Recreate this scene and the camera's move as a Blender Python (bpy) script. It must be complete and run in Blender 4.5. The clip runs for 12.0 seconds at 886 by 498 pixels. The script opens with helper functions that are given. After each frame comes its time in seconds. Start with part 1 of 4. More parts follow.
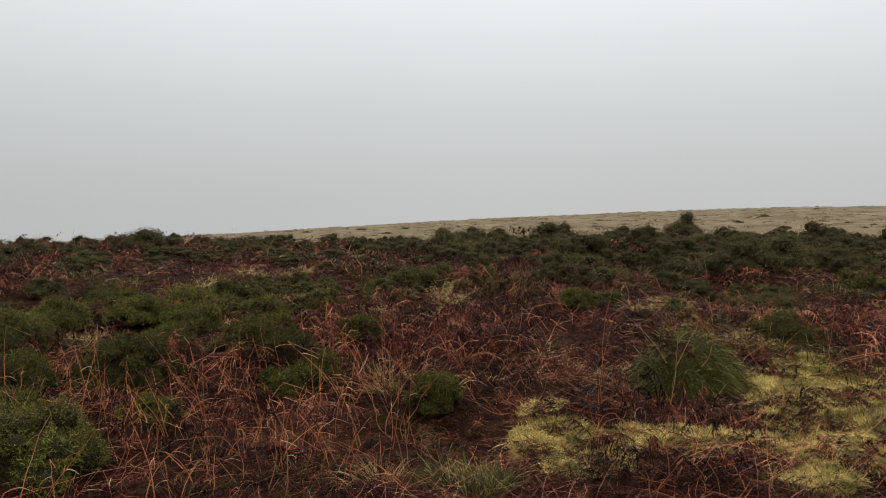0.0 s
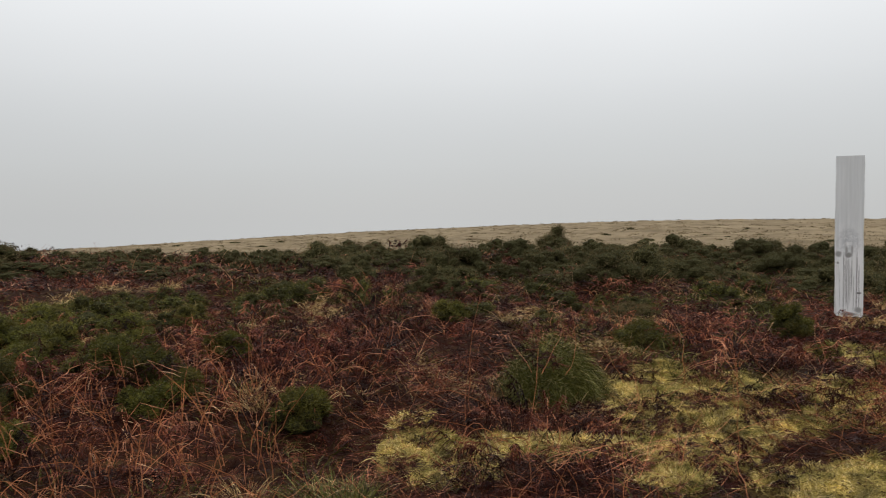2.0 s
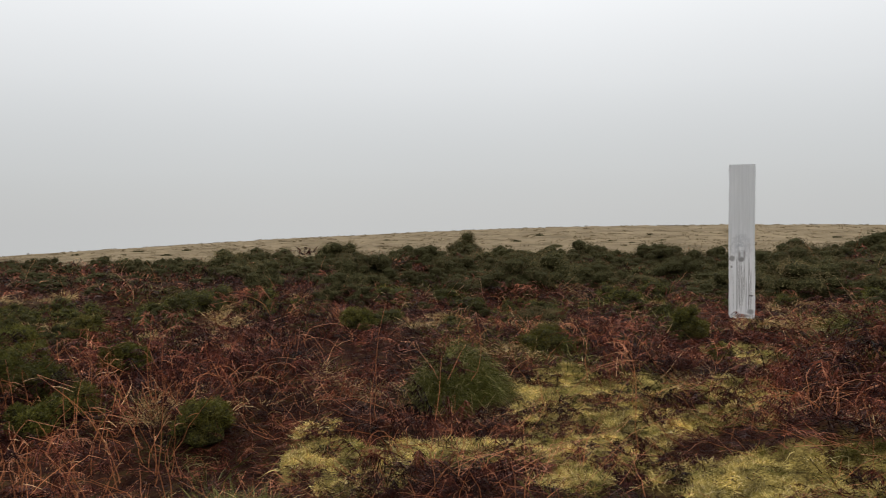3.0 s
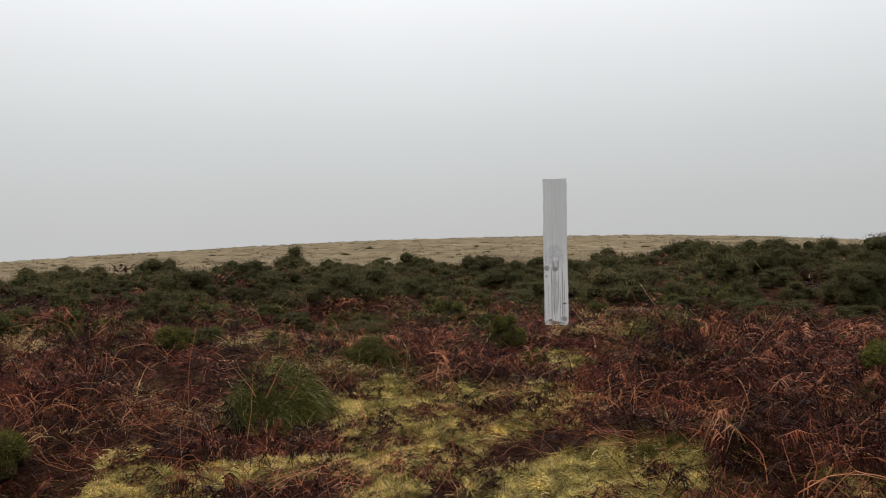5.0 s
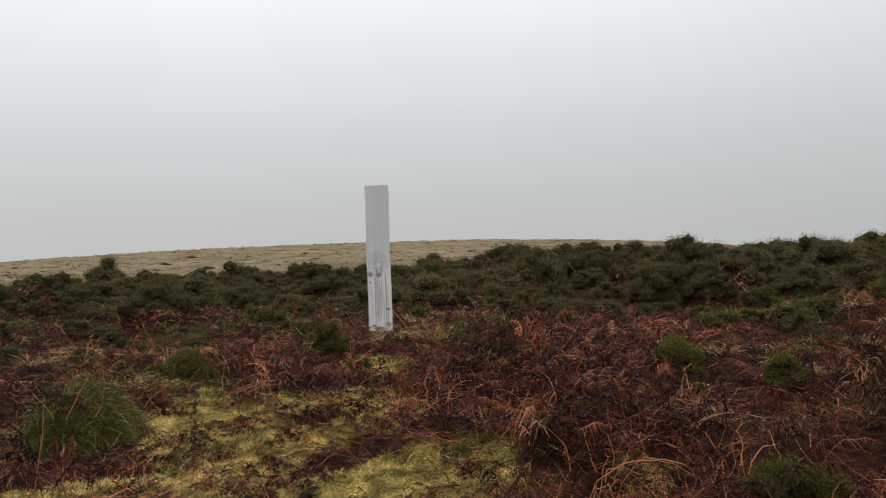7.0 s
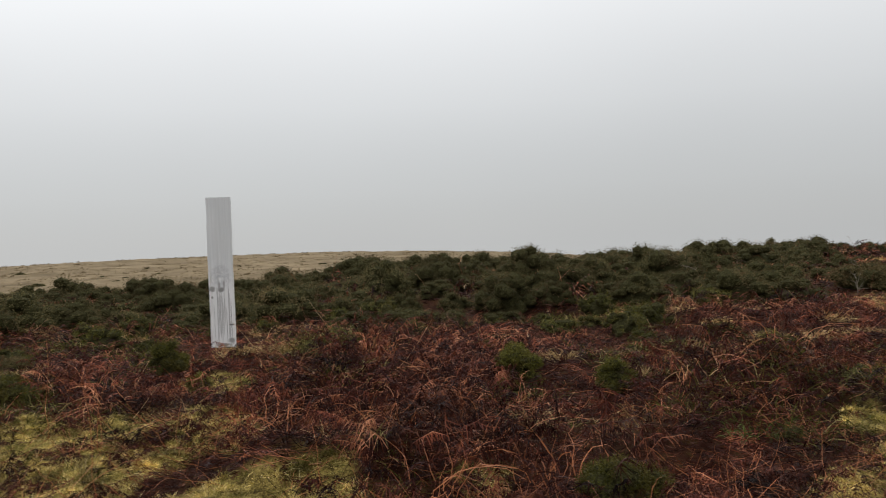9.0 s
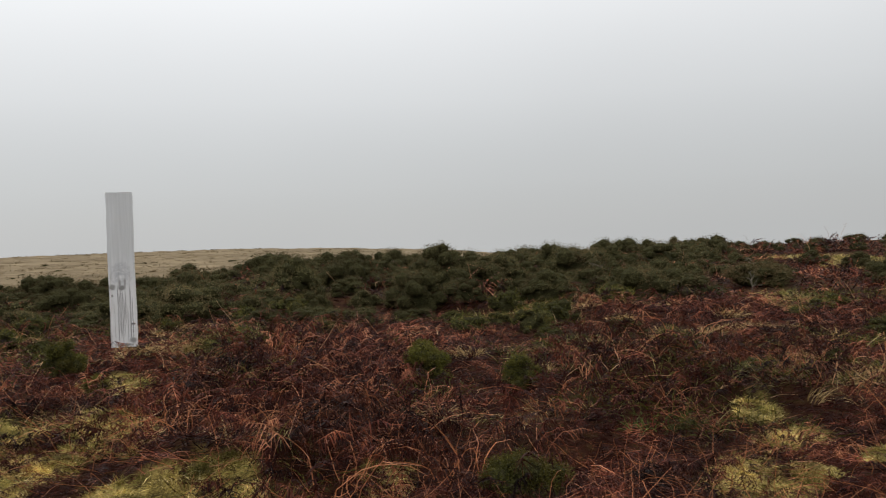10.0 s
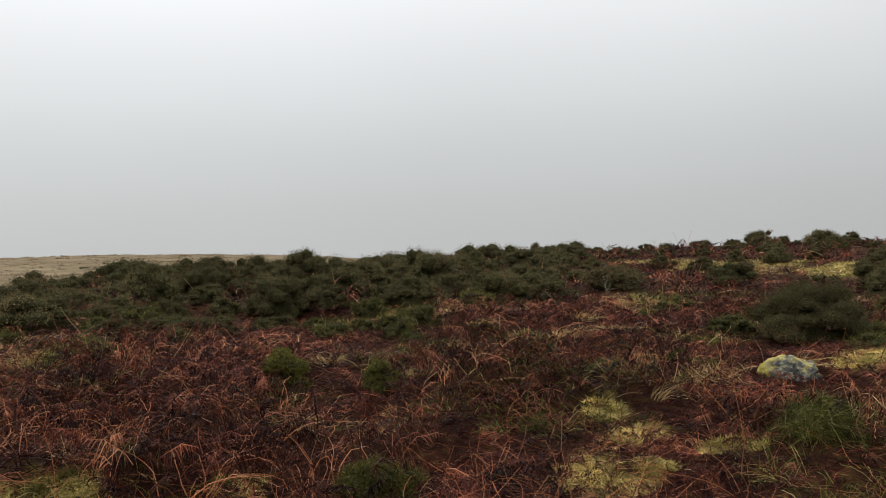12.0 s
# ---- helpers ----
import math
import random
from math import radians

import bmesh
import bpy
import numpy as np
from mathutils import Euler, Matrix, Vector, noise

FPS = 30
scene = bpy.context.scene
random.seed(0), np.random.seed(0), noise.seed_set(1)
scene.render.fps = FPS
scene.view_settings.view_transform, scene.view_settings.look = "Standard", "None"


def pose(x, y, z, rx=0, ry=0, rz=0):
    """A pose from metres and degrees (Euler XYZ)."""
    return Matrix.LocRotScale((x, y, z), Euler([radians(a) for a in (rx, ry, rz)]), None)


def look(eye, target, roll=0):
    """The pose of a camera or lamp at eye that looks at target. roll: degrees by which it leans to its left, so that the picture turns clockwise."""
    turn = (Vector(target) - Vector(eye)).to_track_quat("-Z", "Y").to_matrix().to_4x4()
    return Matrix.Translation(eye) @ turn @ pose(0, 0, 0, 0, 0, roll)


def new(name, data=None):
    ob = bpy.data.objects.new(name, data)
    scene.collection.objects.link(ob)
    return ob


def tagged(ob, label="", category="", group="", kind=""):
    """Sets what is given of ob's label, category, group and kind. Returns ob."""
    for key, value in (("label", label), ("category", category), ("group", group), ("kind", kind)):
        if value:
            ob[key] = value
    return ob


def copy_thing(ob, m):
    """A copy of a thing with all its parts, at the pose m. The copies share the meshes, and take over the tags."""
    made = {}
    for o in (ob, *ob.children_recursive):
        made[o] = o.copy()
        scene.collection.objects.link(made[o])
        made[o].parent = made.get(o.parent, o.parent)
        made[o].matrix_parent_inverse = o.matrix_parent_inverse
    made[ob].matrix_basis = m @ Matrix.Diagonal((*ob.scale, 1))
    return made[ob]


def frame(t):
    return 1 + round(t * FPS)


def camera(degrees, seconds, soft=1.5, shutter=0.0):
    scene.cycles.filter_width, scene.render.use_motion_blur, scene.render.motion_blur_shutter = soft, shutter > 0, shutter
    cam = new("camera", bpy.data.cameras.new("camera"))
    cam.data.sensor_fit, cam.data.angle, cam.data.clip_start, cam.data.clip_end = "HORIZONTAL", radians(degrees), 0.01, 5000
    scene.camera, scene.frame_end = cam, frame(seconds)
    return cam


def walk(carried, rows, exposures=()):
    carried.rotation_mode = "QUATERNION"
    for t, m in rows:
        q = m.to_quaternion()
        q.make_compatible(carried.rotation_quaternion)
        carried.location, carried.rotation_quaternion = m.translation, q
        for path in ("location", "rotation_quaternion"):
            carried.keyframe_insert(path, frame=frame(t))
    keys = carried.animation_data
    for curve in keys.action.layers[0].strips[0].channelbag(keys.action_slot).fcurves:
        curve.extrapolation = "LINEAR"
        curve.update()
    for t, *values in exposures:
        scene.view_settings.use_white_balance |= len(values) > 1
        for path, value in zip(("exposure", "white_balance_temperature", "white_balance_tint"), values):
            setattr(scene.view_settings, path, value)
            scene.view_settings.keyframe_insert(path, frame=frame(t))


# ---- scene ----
# A foggy moor: dead bracken, gorse, a mossy clearing and one upright slab.
# The camera is held at arm's length by someone who turns on the spot.
cam = camera(56.25, 12.0, soft=1.0, shutter=0.3)
EYE, ARM = 1.55, 0.56
ROWS = [
    (0.0, 0.00, -3.17, 0.51),
    (0.5, -0.44, -2.95, 0.52),
    (1.0, -2.16, -2.96, 0.55),
    (1.5, -5.22, -2.80, 0.45),
    (2.0, -8.38, -2.34, 0.41),
    (2.5, -11.41, -2.13, 0.48),
    (3.0, -14.43, -1.91, 0.57),
    (5.0, -26.04, -1.16, 1.08),
    (5.5, -28.27, -1.25, 1.26),
    (6.0, -30.94, -1.05, 1.47),
    (6.5, -34.32, -0.97, 1.59),
    (7.0, -37.72, -1.02, 1.80),
    (9.0, -47.85, -0.55, 2.25),
    (9.5, -50.99, -0.71, 2.11),
    (10.0, -53.79, -0.95, 2.01),
    (10.5, -56.77, -1.16, 1.88),
    (11.0, -59.48, -1.10, 1.83),
    (11.5, -61.57, -0.98, 1.91),
    (12.0, -62.86, -0.86, 1.93),
]
walk(cam, [(t, pose(-ARM * math.sin(radians(yaw)), ARM * (math.cos(radians(yaw)) - 1), EYE, 90 + pitch, roll, yaw)) for t, yaw, pitch, roll in ROWS], exposures=[(0.0, -0.06), (3.0, -0.03), (5.5, -0.07), (9.5, -0.08), (12.0, 0.0)])

# ---- sky and light: thick overcast, paler overhead ----
SUN_EL, SUN_ROT = 52, 18
world = bpy.data.worlds.new("fog_sky")
scene.world = world
world.use_nodes = True
wn, wl = world.node_tree.nodes, world.node_tree.links
wn.clear()
w_out = wn.new("ShaderNodeOutputWorld")
w_bg = wn.new("ShaderNodeBackground")
w_bg.inputs["Strength"].default_value = 2.0
w_tc = wn.new("ShaderNodeTexCoord")
w_sep = wn.new("ShaderNodeSeparateXYZ")
w_ramp = wn.new("ShaderNodeValToRGB")
w_ramp.color_ramp.interpolation = "B_SPLINE"
stops = [(0.0, (0.268, 0.273, 0.275)), (0.06, (0.283, 0.289, 0.292)), (0.16, (0.355, 0.362, 0.366)), (0.30, (0.49, 0.497, 0.505)), (0.6, (0.66, 0.665, 0.67)), (1.0, (0.75, 0.755, 0.76))]
el = w_ramp.color_ramp.elements
while len(el) < len(stops):
    el.new(0.5)
for e, (p, c) in zip(el, stops):
    e.position, e.color = p, (*c, 1)
w_noise = wn.new("ShaderNodeTexNoise")
w_noise.inputs["Scale"].default_value = 1.6
w_noise.inputs["Detail"].default_value = 3
w_map = wn.new("ShaderNodeMapRange")
w_map.inputs["To Min"].default_value, w_map.inputs["To Max"].default_value = 0.93, 1.07
w_mul = wn.new("ShaderNodeMix")
w_mul.data_type, w_mul.blend_type = "RGBA", "MULTIPLY"
w_mul.inputs["Factor"].default_value = 1.0
w_sky = wn.new("ShaderNodeTexSky")
w_sky.sky_type, w_sky.sun_disc = "NISHITA", False
w_sky.sun_elevation, w_sky.sun_rotation = radians(SUN_EL), radians(SUN_ROT)
w_dim = wn.new("ShaderNodeMix")
w_dim.data_type, w_dim.blend_type = "RGBA", "MULTIPLY"
w_dim.inputs["Factor"].default_value = 1.0
w_dim.inputs[7].default_value = (0.05, 0.05, 0.05, 1)
w_mix = wn.new("ShaderNodeMix")
w_mix.data_type = "RGBA"
w_mix.inputs["Factor"].default_value = 0.04
wl.new(w_tc.outputs["Generated"], w_sep.inputs[0])
wl.new(w_sep.outputs["Z"], w_ramp.inputs["Fac"])
wl.new(w_tc.outputs["Generated"], w_noise.inputs["Vector"])
wl.new(w_noise.outputs["Fac"], w_map.inputs["Value"])
wl.new(w_ramp.outputs["Color"], w_mul.inputs[6])
w_dot = wn.new("ShaderNodeVectorMath")  # the fog is a little brighter towards the hidden sun
w_dot.operation = "DOT_PRODUCT"
w_dot.inputs[1].default_value = (math.sin(radians(SUN_ROT)), math.cos(radians(SUN_ROT)), 0)
wl.new(w_tc.outputs["Generated"], w_dot.inputs[0])
w_side = wn.new("ShaderNodeMapRange")
for key, v in (("From Min", 0.0), ("From Max", 1.0), ("To Min", 0.84), ("To Max", 1.05)):
    w_side.inputs[key].default_value = v
wl.new(w_dot.outputs["Value"], w_side.inputs["Value"])
w_both = wn.new("ShaderNodeMath")
w_both.operation = "MULTIPLY"
wl.new(w_map.outputs["Result"], w_both.inputs[0])
wl.new(w_side.outputs["Result"], w_both.inputs[1])
wl.new(w_both.outputs[0], w_mul.inputs[7])
wl.new(w_sky.outputs["Color"], w_dim.inputs[6])
wl.new(w_mul.outputs[2], w_mix.inputs[6])
wl.new(w_dim.outputs[2], w_mix.inputs[7])
wl.new(w_mix.outputs[2], w_bg.inputs["Color"])
wl.new(w_bg.outputs[0], w_out.inputs["Surface"])

sun = new("sun", bpy.data.lights.new("sun", "SUN"))
sun.data.energy, sun.data.angle, sun.data.color = 1.25, radians(30), (1.0, 0.96, 0.90)
sun.matrix_world = look((0, 0, 0), (-math.sin(radians(SUN_ROT)) * math.cos(radians(SUN_EL)), -math.cos(radians(SUN_ROT)) * math.cos(radians(SUN_EL)), -math.sin(radians(SUN_EL))))


# ---- materials ----
def shader(name, rough=0.7, spec=0.3):
    m = bpy.data.materials.new(name)
    m.use_nodes = True
    b = m.node_tree.nodes["Principled BSDF"]
    b.inputs["Roughness"].default_value = rough
    b.inputs["Specular IOR Level"].default_value = spec
    return m, m.node_tree.nodes, m.node_tree.links, b


def ramp(nodes, stops, mode="LINEAR"):
    r = nodes.new("ShaderNodeValToRGB")
    r.color_ramp.interpolation = mode
    e = r.color_ramp.elements
    while len(e) < len(stops):
        e.new(0.5)
    for k, (p, c) in zip(e, stops):
        k.position, k.color = p, (*c, 1)
    return r


def tex(nodes, links, scale, detail=4, rough=0.55, vec=None):
    n = nodes.new("ShaderNodeTexNoise")
    n.inputs["Scale"].default_value, n.inputs["Detail"].default_value, n.inputs["Roughness"].default_value = scale, detail, rough
    if vec is not None:
        links.new(vec, n.inputs["Vector"])
    return n


def blend(nodes, links, kind, fac, a, b):
    m = nodes.new("ShaderNodeMix")
    m.data_type, m.blend_type = "RGBA", kind
    for key, v in ((0, fac), (6, a), (7, b)):
        if isinstance(v, (int, float)):
            m.inputs[key].default_value = v
        elif isinstance(v, tuple):
            m.inputs[key].default_value = (*v, 1)
        else:
            links.new(v, m.inputs[key])
    return m.outputs[2]


def span(nodes, links, value, a, b, c=0.0, d=1.0):
    m = nodes.new("ShaderNodeMapRange")
    for key, v in (("From Min", a), ("From Max", b), ("To Min", c), ("To Max", d)):
        m.inputs[key].default_value = v
    links.new(value, m.inputs["Value"])
    return m.outputs["Result"]


def plant(name, stops, rough=0.6, spec=0.3, patch=0.9, patch_lo=0.55, patch_hi=1.35, other=None, other_scale=2.0, each=0.0, tone=0.0, frond=0.0):
    """Leaf or stalk colour: varies blade by blade, and in patches over the moor; other: a second range of colours that takes over in patches;
    each: how far whole plants differ from one another; tone: how fine (per metre) the light and dark fronds lie side by side; frond: how far the colour keeps to one frond or shoot."""
    m, n, l, b = shader(name, rough, spec)
    geo = n.new("ShaderNodeNewGeometry")
    r = ramp(n, stops)
    pick = geo.outputs["Random Per Island"]
    if frond:
        own = n.new("ShaderNodeAttribute")
        own.attribute_name = "shade"
        pick = blend(n, l, "MIX", frond, pick, own.outputs["Fac"])
    if tone:
        spot = tex(n, l, tone, 2, 0.5, geo.outputs["Position"])
        pick = blend(n, l, "MIX", 0.35 if frond else 0.5, pick, span(n, l, spot.outputs["Fac"], 0.32, 0.68))
    l.new(pick, r.inputs["Fac"])
    c = r.outputs["Color"]
    if other:
        r2 = ramp(n, other)
        l.new(pick, r2.inputs["Fac"])
        where = tex(n, l, other_scale, 3, 0.6, geo.outputs["Position"])
        c = blend(n, l, "MIX", span(n, l, where.outputs["Fac"], 0.46, 0.60), c, r2.outputs["Color"])
    if each:
        info = n.new("ShaderNodeObjectInfo")
        c = blend(n, l, "MULTIPLY", 1.0, c, span(n, l, info.outputs["Random"], 0.0, 1.0, 1 - each, 1 + each))
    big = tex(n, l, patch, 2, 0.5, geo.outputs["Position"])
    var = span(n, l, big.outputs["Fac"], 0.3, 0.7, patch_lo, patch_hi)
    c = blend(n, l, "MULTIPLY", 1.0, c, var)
    l.new(c, b.inputs["Base Color"])
    return m


# Random tone of the fronds, stretched dark to carry the shade of hollows.
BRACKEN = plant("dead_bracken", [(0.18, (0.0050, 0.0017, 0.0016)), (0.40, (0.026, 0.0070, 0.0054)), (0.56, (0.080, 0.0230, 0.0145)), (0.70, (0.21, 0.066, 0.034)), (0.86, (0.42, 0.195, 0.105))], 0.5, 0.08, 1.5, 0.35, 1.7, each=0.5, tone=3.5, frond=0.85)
STALK = plant("bracken_stalk", [(0.0, (0.14, 0.036, 0.015)), (0.4, (0.35, 0.110, 0.043)), (0.75, (0.57, 0.235, 0.098)), (1.0, (0.74, 0.48, 0.26))], 0.42, 0.2, 1.5, 0.6, 1.35)
GORSE = plant("gorse_spines", [(0.1, (0.072, 0.061, 0.026)), (0.5, (0.108, 0.094, 0.041)), (0.8, (0.148, 0.128, 0.056)), (0.95, (0.200, 0.160, 0.078))], 0.7, 0.03, 0.45, 0.65, 1.45, [(0.1, (0.085, 0.060, 0.032)), (0.6, (0.145, 0.108, 0.052)), (0.95, (0.22, 0.16, 0.08))], 1.3, 0.30, 4.0, frond=0.75)
YOUNG_GORSE = plant("young_gorse", [(0.0, (0.034, 0.035, 0.007)), (0.5, (0.088, 0.088, 0.016)), (0.85, (0.20, 0.18, 0.034)), (1.0, (0.36, 0.28, 0.075))], 0.55, 0.10, 0.6, 0.7, 1.45, [(0.0, (0.056, 0.046, 0.013)), (0.7, (0.13, 0.110, 0.025)), (1.0, (0.26, 0.20, 0.06))], 1.7, 0.25, frond=0.5)


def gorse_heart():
    """Solid fill and twigs inside a bush, the shade between shoots in their colour."""
    m, n, l, b = shader("gorse_shade_and_twigs", 0.95, 0.03)
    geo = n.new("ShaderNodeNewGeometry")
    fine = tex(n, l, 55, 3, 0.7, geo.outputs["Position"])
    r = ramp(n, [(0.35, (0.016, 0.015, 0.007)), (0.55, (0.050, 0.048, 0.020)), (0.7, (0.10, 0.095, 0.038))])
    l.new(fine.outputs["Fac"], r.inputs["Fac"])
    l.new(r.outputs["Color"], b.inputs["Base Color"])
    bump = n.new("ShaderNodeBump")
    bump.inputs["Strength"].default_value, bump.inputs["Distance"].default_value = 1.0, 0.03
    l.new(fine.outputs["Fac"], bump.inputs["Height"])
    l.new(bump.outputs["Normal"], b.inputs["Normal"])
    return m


SHADE_AND_TWIGS = gorse_heart()
STRAW = plant("bleached_grass", [(0.0, (0.29, 0.17, 0.065)), (0.5, (0.53, 0.355, 0.150)), (1.0, (0.75, 0.57, 0.30))], 0.7, 0.15)
GREEN = plant("tussock_grass", [(0.0, (0.030, 0.033, 0.006)), (0.55, (0.088, 0.090, 0.016)), (0.88, (0.19, 0.175, 0.040)), (1.0, (0.46, 0.38, 0.17))], 0.6, 0.10)
LAWN = plant("moss_blades", [(0.0, (0.20, 0.140, 0.042)), (0.35, (0.46, 0.362, 0.108)), (0.75, (0.72, 0.580, 0.210)), (1.0, (0.87, 0.71, 0.40))], 0.7, 0.08, 6.0, 0.35, 1.65, [(0.0, (0.09, 0.080, 0.016)), (0.5, (0.20, 0.186, 0.042)), (1.0, (0.48, 0.38, 0.14))], 2.4)
FERN = plant("young_fern", [(0.0, (0.040, 0.060, 0.010)), (0.7, (0.095, 0.14, 0.026)), (1.0, (0.20, 0.24, 0.06))], 0.6, 0.2)
MOOR = plant("moor_grass", [(0.0, (0.125, 0.098, 0.056)), (0.4, (0.190, 0.146, 0.087)), (0.7, (0.250, 0.192, 0.118)), (1.0, (0.31, 0.242, 0.155))], 0.9, 0.05, 0.08, 0.75, 1.25, frond=0.8)


def ground_material():
    m, n, l, b = shader("peaty_ground", 0.95, 0.04)
    geo = n.new("ShaderNodeNewGeometry")
    pos = geo.outputs["Position"]
    lawn, moor, pale = (n.new("ShaderNodeAttribute") for _ in range(3))
    lawn.attribute_name, moor.attribute_name, pale.attribute_name = "lawn", "moor", "pale"
    fine, mid, wide = tex(n, l, 60, 5, 0.65, pos), tex(n, l, 7, 5, 0.6, pos), tex(n, l, 0.9, 3, 0.5, pos)
    peat = ramp(n, [(0.25, (0.012, 0.005, 0.003)), (0.5, (0.030, 0.011, 0.006)), (0.7, (0.050, 0.030, 0.010)), (0.85, (0.10, 0.065, 0.028))])
    l.new(mid.outputs["Fac"], peat.inputs["Fac"])
    moss = ramp(n, [(0.38, (0.022, 0.013, 0.007)), (0.47, (0.10, 0.074, 0.021)), (0.57, (0.31, 0.235, 0.070)), (0.70, (0.54, 0.42, 0.16))])
    both = blend(n, l, "MIX", 0.45, mid.outputs["Fac"], fine.outputs["Fac"])
    l.new(both, moss.inputs["Fac"])
    far_mix = tex(n, l, 0.22, 6, 0.65, pos)
    far = ramp(n, [(0.3, (0.130, 0.098, 0.058)), (0.5, (0.200, 0.152, 0.092)), (0.75, (0.265, 0.207, 0.130))])
    l.new(far_mix.outputs["Fac"], far.inputs["Fac"])
    bleached = ramp(n, [(0.3, (0.04, 0.024, 0.012)), (0.5, (0.15, 0.10, 0.048)), (0.7, (0.30, 0.22, 0.11))])
    l.new(both, bleached.inputs["Fac"])
    under = blend(n, l, "MIX", span(n, l, pale.outputs["Fac"], 0.0, 1.0, 0.0, 0.7), peat.outputs["Color"], bleached.outputs["Color"])
    c = blend(n, l, "MIX", lawn.outputs["Fac"], under, moss.outputs["Color"])
    c = blend(n, l, "MIX", moor.outputs["Fac"], c, far.outputs["Color"])
    c = blend(n, l, "MULTIPLY", 1.0, c, span(n, l, wide.outputs["Fac"], 0.3, 0.7, 0.75, 1.2))
    l.new(c, b.inputs["Base Color"])
    bump = n.new("ShaderNodeBump")
    bump.inputs["Strength"].default_value, bump.inputs["Distance"].default_value = 0.8, 0.03
    l.new(both, bump.inputs["Height"])
    l.new(bump.outputs["Normal"], b.inputs["Normal"])
    return m


def slab_material():
    """Weathered pale paint: smooth grey above; below, chalky white worn down to the grain, with knots and long dark cracks."""
    m, n, l, b = shader("weathered_slab_paint", 0.6, 0.3)
    tc = n.new("ShaderNodeTexCoord")
    sep = n.new("ShaderNodeSeparateXYZ")
    l.new(tc.outputs["Object"], sep.inputs[0])
    x, z = sep.outputs["X"], sep.outputs["Z"]

    def sums(kind, *values):
        node = n.new("ShaderNodeMath")
        node.operation = kind
        for key, v in enumerate(values):
            if isinstance(v, (int, float)):
                node.inputs[key].default_value = v
            else:
                l.new(v, node.inputs[key])
        return node.outputs[0]

    def stretched(sx, sz, detail=4, rough=0.6):
        mp = n.new("ShaderNodeMapping")
        mp.inputs["Scale"].default_value = (sx, sx, sz)
        l.new(tc.outputs["Object"], mp.inputs["Vector"])
        return tex(n, l, 1.0, detail, rough, mp.outputs["Vector"]).outputs["Fac"]

    streak, fine, blot, edge = stretched(30, 0.8, 3), stretched(90, 1.5, 3), stretched(30, 22, 5, 0.7), stretched(10, 2.0, 4)
    sway = sums("MULTIPLY_ADD", stretched(5, 2.2, 3), 0.035, sums("ADD", x, -0.0175))  # the grain wanders sideways

    def spot(cx, cz, rx, rz, soft=0.35):
        u, v = sums("MULTIPLY", sums("ADD", sway, -cx), 1 / rx), sums("MULTIPLY", sums("ADD", z, -cz), 1 / rz)
        d = sums("SQRT", sums("ADD", sums("MULTIPLY", u, u), sums("MULTIPLY", v, v)))
        d = sums("MULTIPLY_ADD", blot, 1.7, sums("ADD", d, -0.85))
        return d, span(n, l, d, 1 + soft, 1 - soft)

    def crack(cx, low, high, half):
        off = sums("ABSOLUTE", sums("ADD", sway, -cx))
        line = span(n, l, off, half * 1.5, half * 0.5)
        ends = sums("MULTIPLY", span(n, l, z, high + 0.06, high - 0.06), span(n, l, z, low - 0.05, low + 0.05))
        return sums("MULTIPLY", sums("MULTIPLY", line, ends), span(n, l, streak, 0.30, 0.50, 0.35, 1.0))

    height = sums("MULTIPLY_ADD", edge, 0.6, z)
    lower = span(n, l, height, 1.58, 1.22)  # 1 on the chalky lower part
    grey = blend(n, l, "MIX", span(n, l, fine, 0.35, 0.65), (0.70, 0.712, 0.715), (0.78, 0.792, 0.795))
    grey = blend(n, l, "MIX", span(n, l, streak, 0.45, 0.7, 0.0, 0.35), grey, (0.58, 0.585, 0.58))
    chalk = blend(n, l, "MIX", span(n, l, fine, 0.3, 0.7), (0.80, 0.795, 0.795), (0.90, 0.895, 0.895))
    worn = blend(n, l, "MIX", span(n, l, streak, 0.55, 0.66, 0.0, 0.6), chalk, (0.50, 0.48, 0.46))
    c = blend(n, l, "MIX", lower, grey, worn)
    # bluish stain and arched grain over the knots
    d, stain = spot(-0.01, 0.97, 0.12, 0.17, 0.6)
    c = blend(n, l, "MIX", sums("MULTIPLY", stain, span(n, l, blot, 0.4, 0.62, 0.0, 0.75)), c, (0.46, 0.48, 0.50))
    for size in (0.55, 0.95):
        ring = span(n, l, sums("ABSOLUTE", sums("ADD", d, -size)), 0.20, 0.04, 0.0, 0.35)
        c = blend(n, l, "MIX", sums("MULTIPLY", ring, span(n, l, z, 0.80, 0.92)), c, (0.42, 0.42, 0.43))
    for cx, low, high, half in ((-0.066, 0.05, 0.80, 0.005), (-0.048, 0.20, 0.70, 0.003), (-0.030, 0.12, 0.76, 0.006), (-0.008, 0.03, 0.78, 0.005), (0.012, 0.15, 0.60, 0.003), (0.030, 0.30, 0.72, 0.004), (0.060, 0.05, 0.50, 0.003), (0.098, 0.08, 0.80, 0.005), (0.124, 0.10, 0.62, 0.004), (-0.115, 0.10, 0.55, 0.003)):
        c = blend(n, l, "MIX", crack(cx, low, high, half), c, (0.20, 0.19, 0.18))
    for cx, cz, rx, rz, dark in ((-0.130, 0.81, 0.036, 0.040, 0.34), (-0.01, 0.80, 0.042, 0.034, 0.28), (-0.030, 0.86, 0.016, 0.050, 0.38), (0.035, 0.87, 0.014, 0.055, 0.38), (-0.132, 0.69, 0.012, 0.016, 0.30), (0.125, 0.28, 0.030, 0.012, 0.18), (0.12, 0.05, 0.045, 0.040, 0.36), (0.0, -0.01, 0.10, 0.025, 0.30)):
